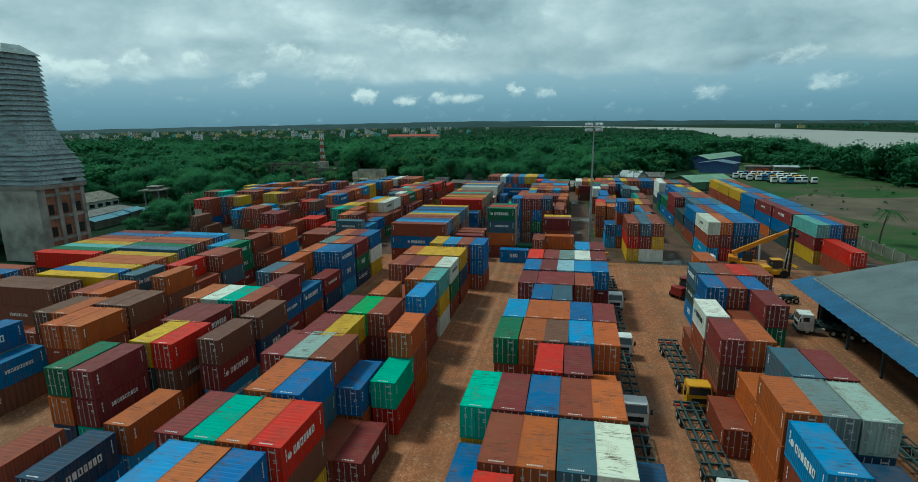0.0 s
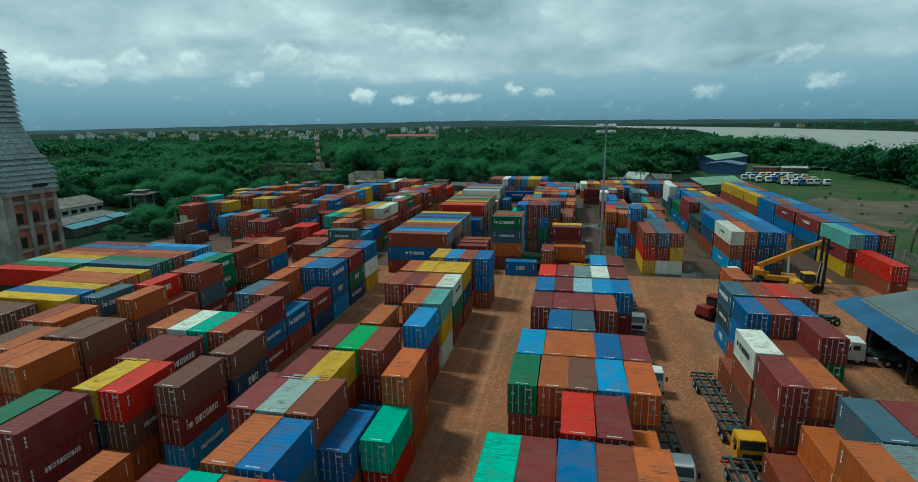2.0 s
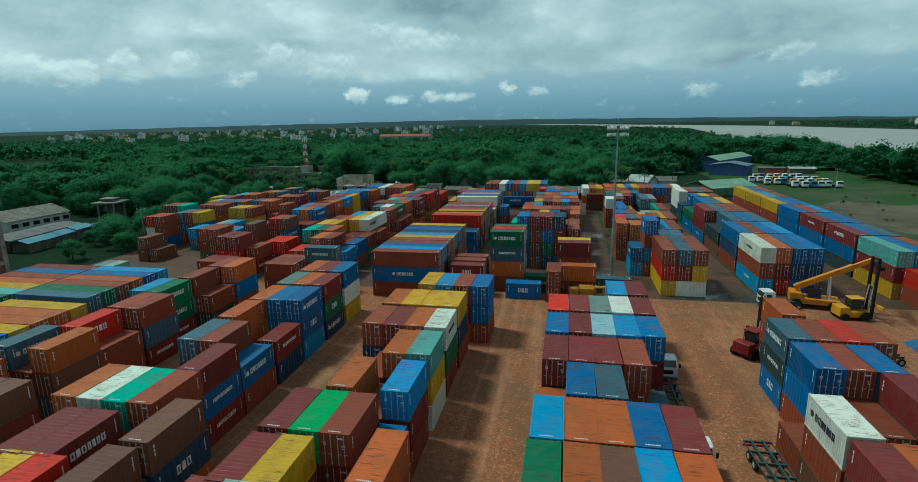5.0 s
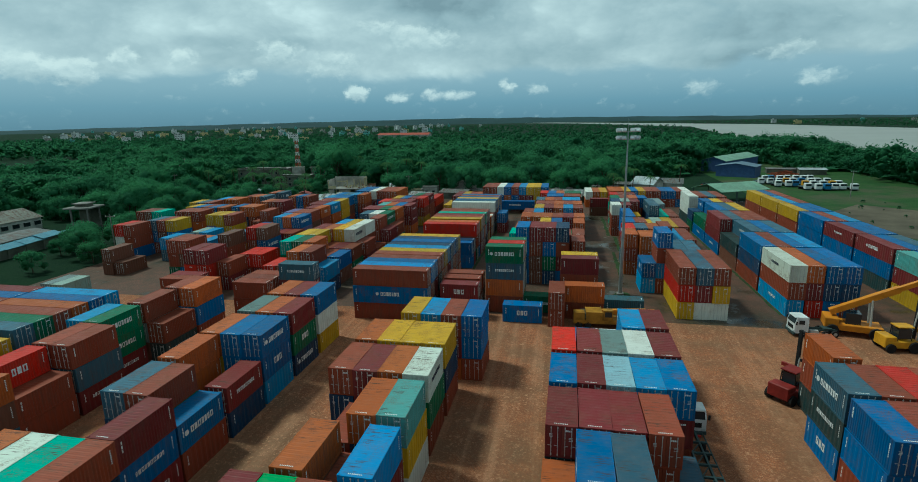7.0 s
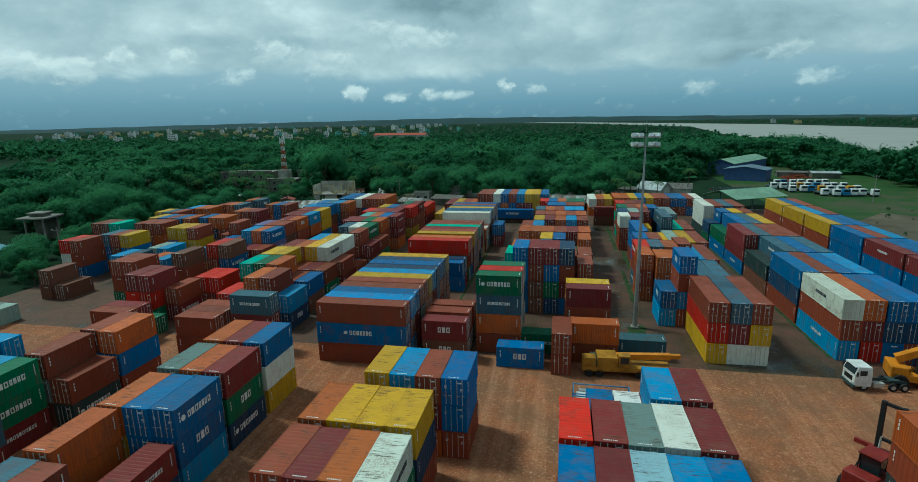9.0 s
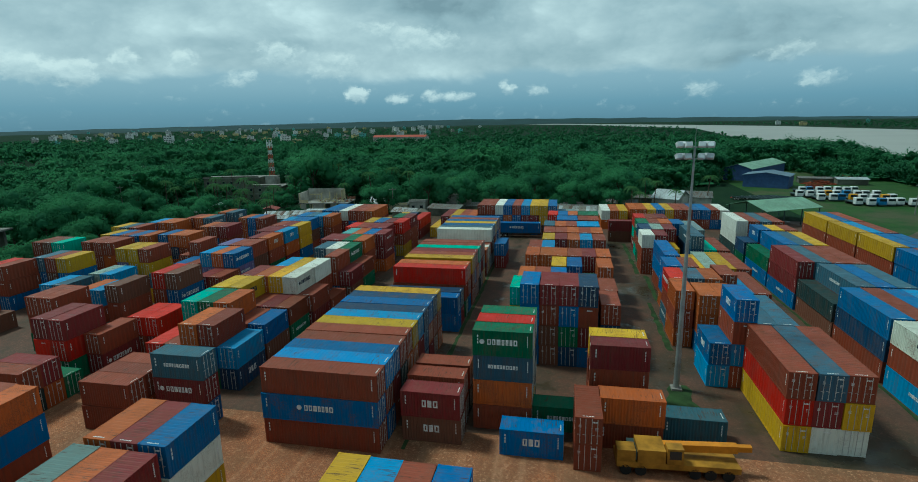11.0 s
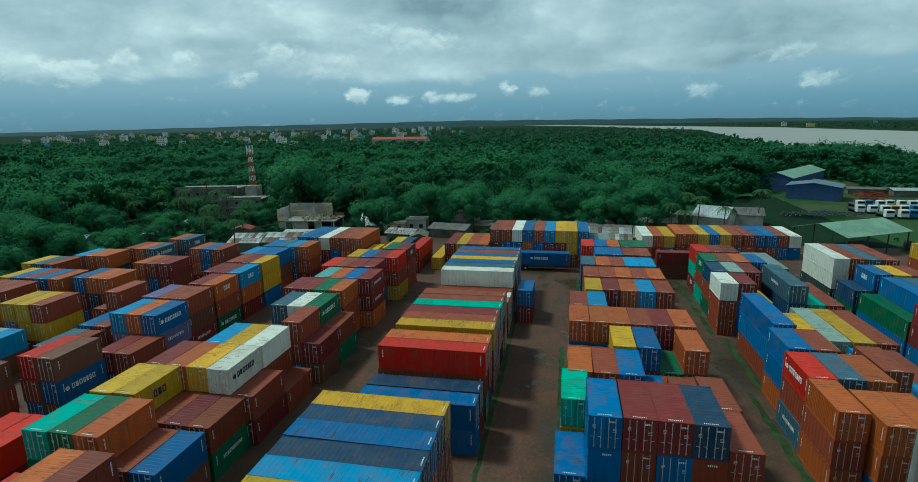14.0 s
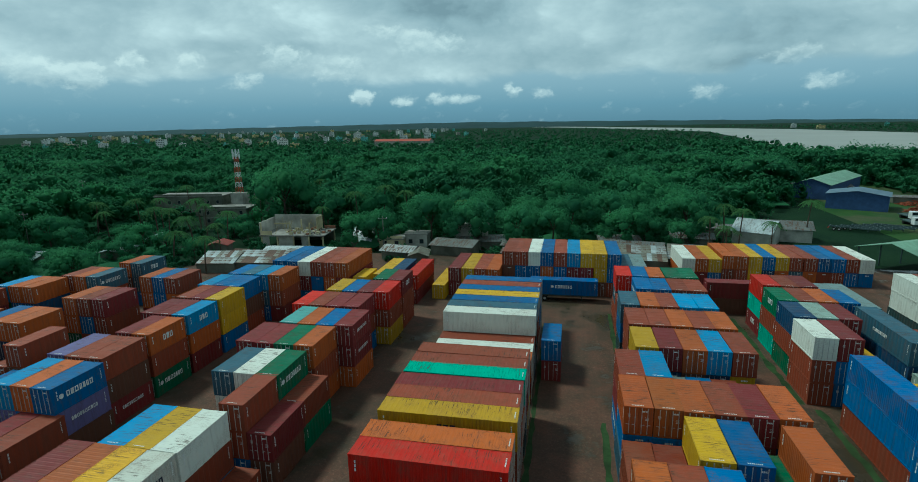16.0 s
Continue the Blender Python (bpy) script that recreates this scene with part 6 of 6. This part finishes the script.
for k in range(6):
    y = -9.0 + k * 3.4
    win = part("window", boxes((6.98, 7.06, y, y + 2.2, 1.3, 2.7)), CONCRETE, low_hall)
    part("pane", boxes((7.05, 7.08, y + 0.1, y + 2.1, 1.4, 2.6)), GLASS, win)
    part("awning", boxes((7.06, 7.9, y - 0.1, y + 2.3, 2.72, 2.8)), WALL_PALE, low_hall)


def pavilion(m):
    """A square concrete water-tank house on columns."""
    root = anchor("tank_house", "weathered concrete tank house on square columns", "building", m=m)
    for x in (-2.8, 2.4):
        for y in (-2.8, 2.4):
            part("column", boxes((x, x + 0.4, y, y + 0.4, -0.1, 6.6)), CONCRETE, root)
    part("wall", boxes((-2.3, 2.3, 2.45, 2.65, 0, 6.6)), MOSS_WALL, root)
    part("wall", boxes((-0.2, 0.0, -2.3, 2.4, 0, 6.6)), MOSS_WALL, root)
    part("roof_slab", boxes((-3.9, 3.9, -3.9, 3.9, 6.6, 7.0)), CONCRETE, root)
    part("roof_room", boxes((-1.8, 1.8, -1.6, 1.6, 7.0, 7.9)), MOSS_WALL, root)
    part("cap_slab", boxes((-2.3, 2.3, -2.1, 2.1, 7.9, 8.15)), CONCRETE, root)


pavilion(pose(-152.5, 177.5, 0, 0, 0, 10))
flat_house("tall narrow concrete building under trees", pose(-186, 203, 0, 0, 0, 40), 12, 9, 9.0, MOSS_WALL, 2, 3)
flat_house("pale plaster house beside the yard", pose(-48, 262, 0, 0, 0, 6), 9, 7, 5.0, PLASTER, 1, 3)


YELLOW_PLASTER = plain("faded_yellow_plaster", (0.520, 0.450, 0.270), 0.9, vary=0.4, scale=0.8)
BAMBOO = plain("bamboo_pole", (0.360, 0.300, 0.150), 0.8)


def half_built(m):
    """One finished storey, and over it a floor half walled in, with rubble and scaffold poles."""
    root = anchor("half_built_house", "half-built house with yellowish walls, rubble and bamboo poles", "building", m=m)
    part("slab", boxes((-9.3, 9.3, -5.2, 5.2, 3.1, 3.4)), CONCRETE, root)
    for x in (-8.9, -4.4, 0.2, 4.6, 8.6):
        for y in (-4.9, 4.5):
            part("column", boxes((x, x + 0.35, y, y + 0.35, -0.1, 3.1)), YELLOW_PLASTER, root)
    part("ground_wall", boxes((-8.5, 8.6, 4.6, 4.8, 0, 3.1)), MOSS_WALL, root)
    for x0, x1 in ((-8.5, -6.6), (-3.9, 0.1), (2.6, 4.5)):
        part("ground_wall", boxes((x0, x1, -4.75, -4.55, 0, 3.0)), PLASTER, root)
    part("upper_wall", boxes((-9.1, -8.85, -4.9, 4.6, 3.4, 6.9)), PLASTER, root)
    part("upper_wall", boxes((-8.8, 5.2, 4.6, 4.85, 3.4, 7.6)), PLASTER, root)
    part("upper_wall", boxes((5.2, 5.45, 0.4, 4.85, 3.4, 7.4)), YELLOW_PLASTER, root)
    part("low_wall", boxes((-8.8, -5.6, -5.0, -4.8, 3.4, 4.5)), YELLOW_PLASTER, root)
    part("low_wall", boxes((6.0, 9.2, 4.7, 4.9, 3.4, 4.3)), BRICK_RED, root)
    for x, y in ((-8.9, -4.9), (-1.4, -3.0), (0.6, 0.4), (5.0, -4.8)):
        part("stub_column", boxes((x, x + 0.34, y, y + 0.34, 3.4, 6.8)), YELLOW_PLASTER, root)
    part("beam", boxes((-5.6, -1.4, -3.0, -2.7, 6.1, 6.45)), YELLOW_PLASTER, root)
    rr = random.Random(3)
    for i in range(12):
        bm = bmesh.new()
        x, y = rr.uniform(-6, 5), rr.uniform(-3.6, 3.6)
        tube(bm, (x, y, 3.35), (x + rr.uniform(-1.6, 1.6), y + rr.uniform(-1, 1), rr.uniform(5.2, 7.2)), 0.07, 0.05, 6)
        part("pole", bm, BAMBOO, root)
    for i in range(60):
        x, y, q = rr.uniform(-3, 9), rr.uniform(-4.6, 4), rr.uniform(0.25, 0.85)
        part("rubble", boxes((x, x + q, y, y + q * rr.uniform(0.6, 1.2), 3.38, 3.4 + q * rr.uniform(0.5, 1.0))), rr.choice((BRICK_RED, CONCRETE, PLASTER, YELLOW_PLASTER)), root)
    return root


half_built(pose(-97.0, 256.3, 0, 0, 0, 6))


def patched_shed(m, w, d, h, rise, seed, mats, label):
    """A long low shed: plank walls and a single slope of overlapping old sheets, highest at the back."""
    root = anchor("patched_shed", label, "shed", "sheds behind the yard", m=m)
    rr = random.Random(seed)
    part("wall", boxes((-w / 2, w / 2, -d / 2, -d / 2 + 0.1, -0.1, h - 0.05)), MOSS_WALL, root)
    part("wall", boxes((-w / 2, w / 2, d / 2 - 0.1, d / 2, -0.1, h + rise - 0.05)), MOSS_WALL, root)
    for x in (-w / 2, w / 2 - 0.1):
        bm = bmesh.new()
        ring = [(-d / 2 + 0.1, -0.1), (d / 2 - 0.1, -0.1), (d / 2 - 0.1, h + rise - 0.1), (-d / 2 + 0.1, h - 0.1)]
        a, b = [bm.verts.new((x, y, z)) for y, z in ring], [bm.verts.new((x + 0.1, y, z)) for y, z in ring]
        bm.faces.new(a), bm.faces.new(b[::-1])
        for i in range(4):
            bm.faces.new((a[i], b[i], b[(i + 1) % 4], a[(i + 1) % 4]))
        bmesh.ops.recalc_face_normals(bm, faces=bm.faces)
        part("wall", bm, MOSS_WALL, root)
    n, slope = int(w / 1.05), math.degrees(math.atan2(rise, d))
    run = math.hypot(d, rise) / 2
    for i in range(n):
        for j in (0, 1):
            bm = boxes((-0.56, 0.56, -run / 2 - 0.3, run / 2 + 0.15, 0.0, 0.025))
            ob = part("roof_sheet", bm, rr.choice(mats), root)
            y = (j - 0.5) * d / 2
            ob.matrix_basis = pose(-w / 2 + (i + 0.5) * w / n, y, h + rise * (y / d + 0.5) + 0.03 * j + 0.012 * (i % 2) + rr.uniform(0, 0.03), slope, 0, rr.uniform(-1.5, 1.5))
    return root


OLD = (TIN_WHITE, PATCHED, RUSTY_TIN, RUST_SHEET, PATCHED)
for x, y, w, d, a, seed in ((-101.5, 227.5, 9, 5.5, 8, 1), (-92, 229.5, 12, 5.5, 6, 2), (-6.5, 244.5, 13, 8, -4, 4), (-19, 246, 12, 7, 2, 5), (4.5, 246.5, 8, 8, -8, 6)):
    patched_shed(pose(x, y, 0, 0, 0, a), w, d, 2.3, 1.5, seed, OLD, "long low shed roofed with patched rusty and pale tin sheets")
patched_shed(pose(-77.6, 256.5, 0, 0, 0, 8), 5.6, 4.6, 1.5, 3.2, 3, (TIN_WHITE,), "small lean-to with a steep bright tin roof")
flat_house("small pale plaster house with flat roof behind the yard", pose(-68.6, 255.5, 0, 0, 0, 4), 6.5, 5, 2.6, YELLOW_PLASTER, 1, 2)
flat_house("small pale plaster house with flat roof behind the yard", pose(-62.4, 258.5, 0, 0, 0, 4), 6, 5, 3.4, PLASTER, 1, 2)


def scrap_heap(x, y, w, d, seed):
    """A low heap of rusty beams and plates."""
    rr = random.Random(seed)
    bm = bmesh.new()
    for i in range(90):
        r = math.sqrt(rr.random())
        a = rr.uniform(0, math.tau)
        px, py, h = r * w * math.cos(a), r * d * math.sin(a), 2.2 * (1 - r)
        t = rr.uniform(0, math.pi)
        ln = rr.uniform(0.8, 2.6)
        dx, dy = ln * math.cos(t), ln * math.sin(t)
        beam(bm, (px - dx, py - dy, h * rr.uniform(0.2, 1.0) + 0.1), (px + dx, py + dy, h * rr.uniform(0.2, 1.0) + 0.1), rr.uniform(0.12, 0.5), rr.uniform(0.08, 0.3))
    ob = part("scrap_heap", bm, RUST)
    ob.matrix_basis = pose(x, y, 0)
    tagged(ob, "heap of rusty steel scrap on the ground", "scrap heap", "", "stuff")


RUST = plain("rusty_scrap_steel", (0.28, 0.075, 0.035), 0.85, vary=0.5, scale=3)
for x, y, w, d, seed in ((106, 346, 7, 4, 1), (118, 352, 8, 4, 2), (126, 366, 7, 5, 3), (98, 330, 6, 2, 4)):
    scrap_heap(x, y, w, d, seed)


def cell_tower(m):
    root = anchor("phone_mast", "red and white lattice phone mast on a roof", "mast", m=m)
    red_p, h, n = plain("mast_red", (0.45, 0.05, 0.03)), 15.5, 8
    for i in range(n):
        z0, z1 = i * h / n, (i + 1) * h / n
        r0, r1 = 0.95 - 0.06 * i, 0.95 - 0.06 * (i + 1)
        bm = bmesh.new()
        c0, c1 = [(r0 * sx, r0 * sy, z0) for sx, sy in ((-1, -1), (1, -1), (1, 1), (-1, 1))], [(r1 * sx, r1 * sy, z1) for sx, sy in ((-1, -1), (1, -1), (1, 1), (-1, 1))]
        for k in range(4):
            beam(bm, c0[k], c1[k], 0.16, 0.16)
            beam(bm, c0[k], c1[(k + 1) % 4], 0.10, 0.10)
            beam(bm, c1[k], c1[(k + 1) % 4], 0.10, 0.10)
        part("lattice_section", bm, red_p if i % 2 == 0 else WHITE, root)
    for k in range(6):
        a = k * math.tau / 6
        for z in (12.9, 14.8):
            part("antenna", boxes((1.3 * math.cos(a) - .16, 1.3 * math.cos(a) + .16, 1.3 * math.sin(a) - .12, 1.3 * math.sin(a) + .12, z, z + 1.7)), WHITE, root)
    part("equipment_room", boxes((-2.6, 2.6, -2.2, 2.2, -4.2, 0.0)), PLASTER, root)
    part("lower_house", boxes((-5, 5, -3.5, 3.5, -8.2, -4.2)), MOSS_WALL, root)
    return root


cell_tower(pose(-146.5, 303, 8.2))


def pole(x, y, h):
    root = anchor("utility_pole", "grey utility pole with crossarm", "pole", "utility poles", m=pose(x, y, 0, 0, 0, 20))
    bm = bmesh.new()
    tube(bm, (0, 0, -0.2), (0, 0, h), 0.16, 0.10, 8)
    part("post", bm, CONCRETE, root)
    part("crossarm", boxes((-1.1, 1.1, -0.06, 0.06, h - 0.7, h - 0.56)), CONCRETE, root)
    for dx in (-1, 0, 1):
        part("insulator", boxes((dx - 0.06, dx + 0.06, -0.06, 0.06, h - 0.56, h - 0.3)), LAMP, root)


for x, y, h in ((-168.2, 236.9, 11), (-194.8, 265.7, 11), (-192.2, 270.1, 12), (-205, 290.3, 14), (-116, 150, 10), (98, 262, 10), (-70, 252, 9)):
    pole(x, y, h)

# the town on the horizon


def town_model(w, d, h, wall, storeys):
    """A distant block: wall, roof slab and one row of windows on each storey."""
    root = anchor("town_building", "distant flat-roofed town building with rows of windows", "building", "town on the horizon")
    part("wall", boxes((-w / 2, w / 2, -d / 2, d / 2, -0.6, h)), wall, root)
    part("roof", boxes((-w / 2 - 0.3, w / 2 + 0.3, -d / 2 - 0.3, d / 2 + 0.3, h, h + 0.25)), CONCRETE, root)
    part("water_tank", boxes((-w / 4, -w / 4 + 3, -1.5, 1.5, h + 0.25, h + 2.6)), wall, root)
    for s in range(storeys):
        z = s * h / storeys + 1.0
        row_boxes = [(-w / 2 + k * 2.6 + 0.6, -w / 2 + k * 2.6 + 2.0, -d / 2 - 0.05, -d / 2 + 0.05, z, z + 1.3) for k in range(int(w / 2.6))]
        ob = part("glazing", boxes(*row_boxes), GLASS, root)
        ob["kind"] = "stuff"
    return root


town = random.Random(31)
WALL_WHITE = plain("white_wall", (0.74, 0.74, 0.70))
houses = [town_model(13, 10, 10, PLASTER, 3), town_model(15, 10, 12.5, WALL_WHITE, 4), town_model(12, 10, 11, plain("teal_wall", (0.20, 0.50, 0.44)), 3),
          town_model(20, 10, 10, plain("yellow_wall", (0.68, 0.56, 0.26)), 3), town_model(14, 11, 15.5, WALL_WHITE, 5)]
for i in range(130):
    y = town.uniform(850, 1900) if i % 3 else town.uniform(1900, 3600)
    x = -y * town.uniform(0.10, 1.0) - 120
    m = pose(x, y, 0, 0, 0, town.uniform(-25, 25) + 30) @ Matrix.Scale(town.uniform(0.65, 1.1), 4)
    copy_thing(town.choice(houses), m).matrix_basis = m
for x, y in ((-640, 2350), (-600, 2380), (-560, 2360)):
    copy_thing(houses[4], pose(x, y, 0, 0, 0, 20))
for i in range(26):
    y = town.uniform(1100, 2300)
    copy_thing(town.choice(houses), pose(700 + town.uniform(0, 900), y, 0, 0, 0, town.uniform(-30, 30)))
for ob in houses:
    for o in (*ob.children_recursive, ob):
        bpy.data.objects.remove(o)
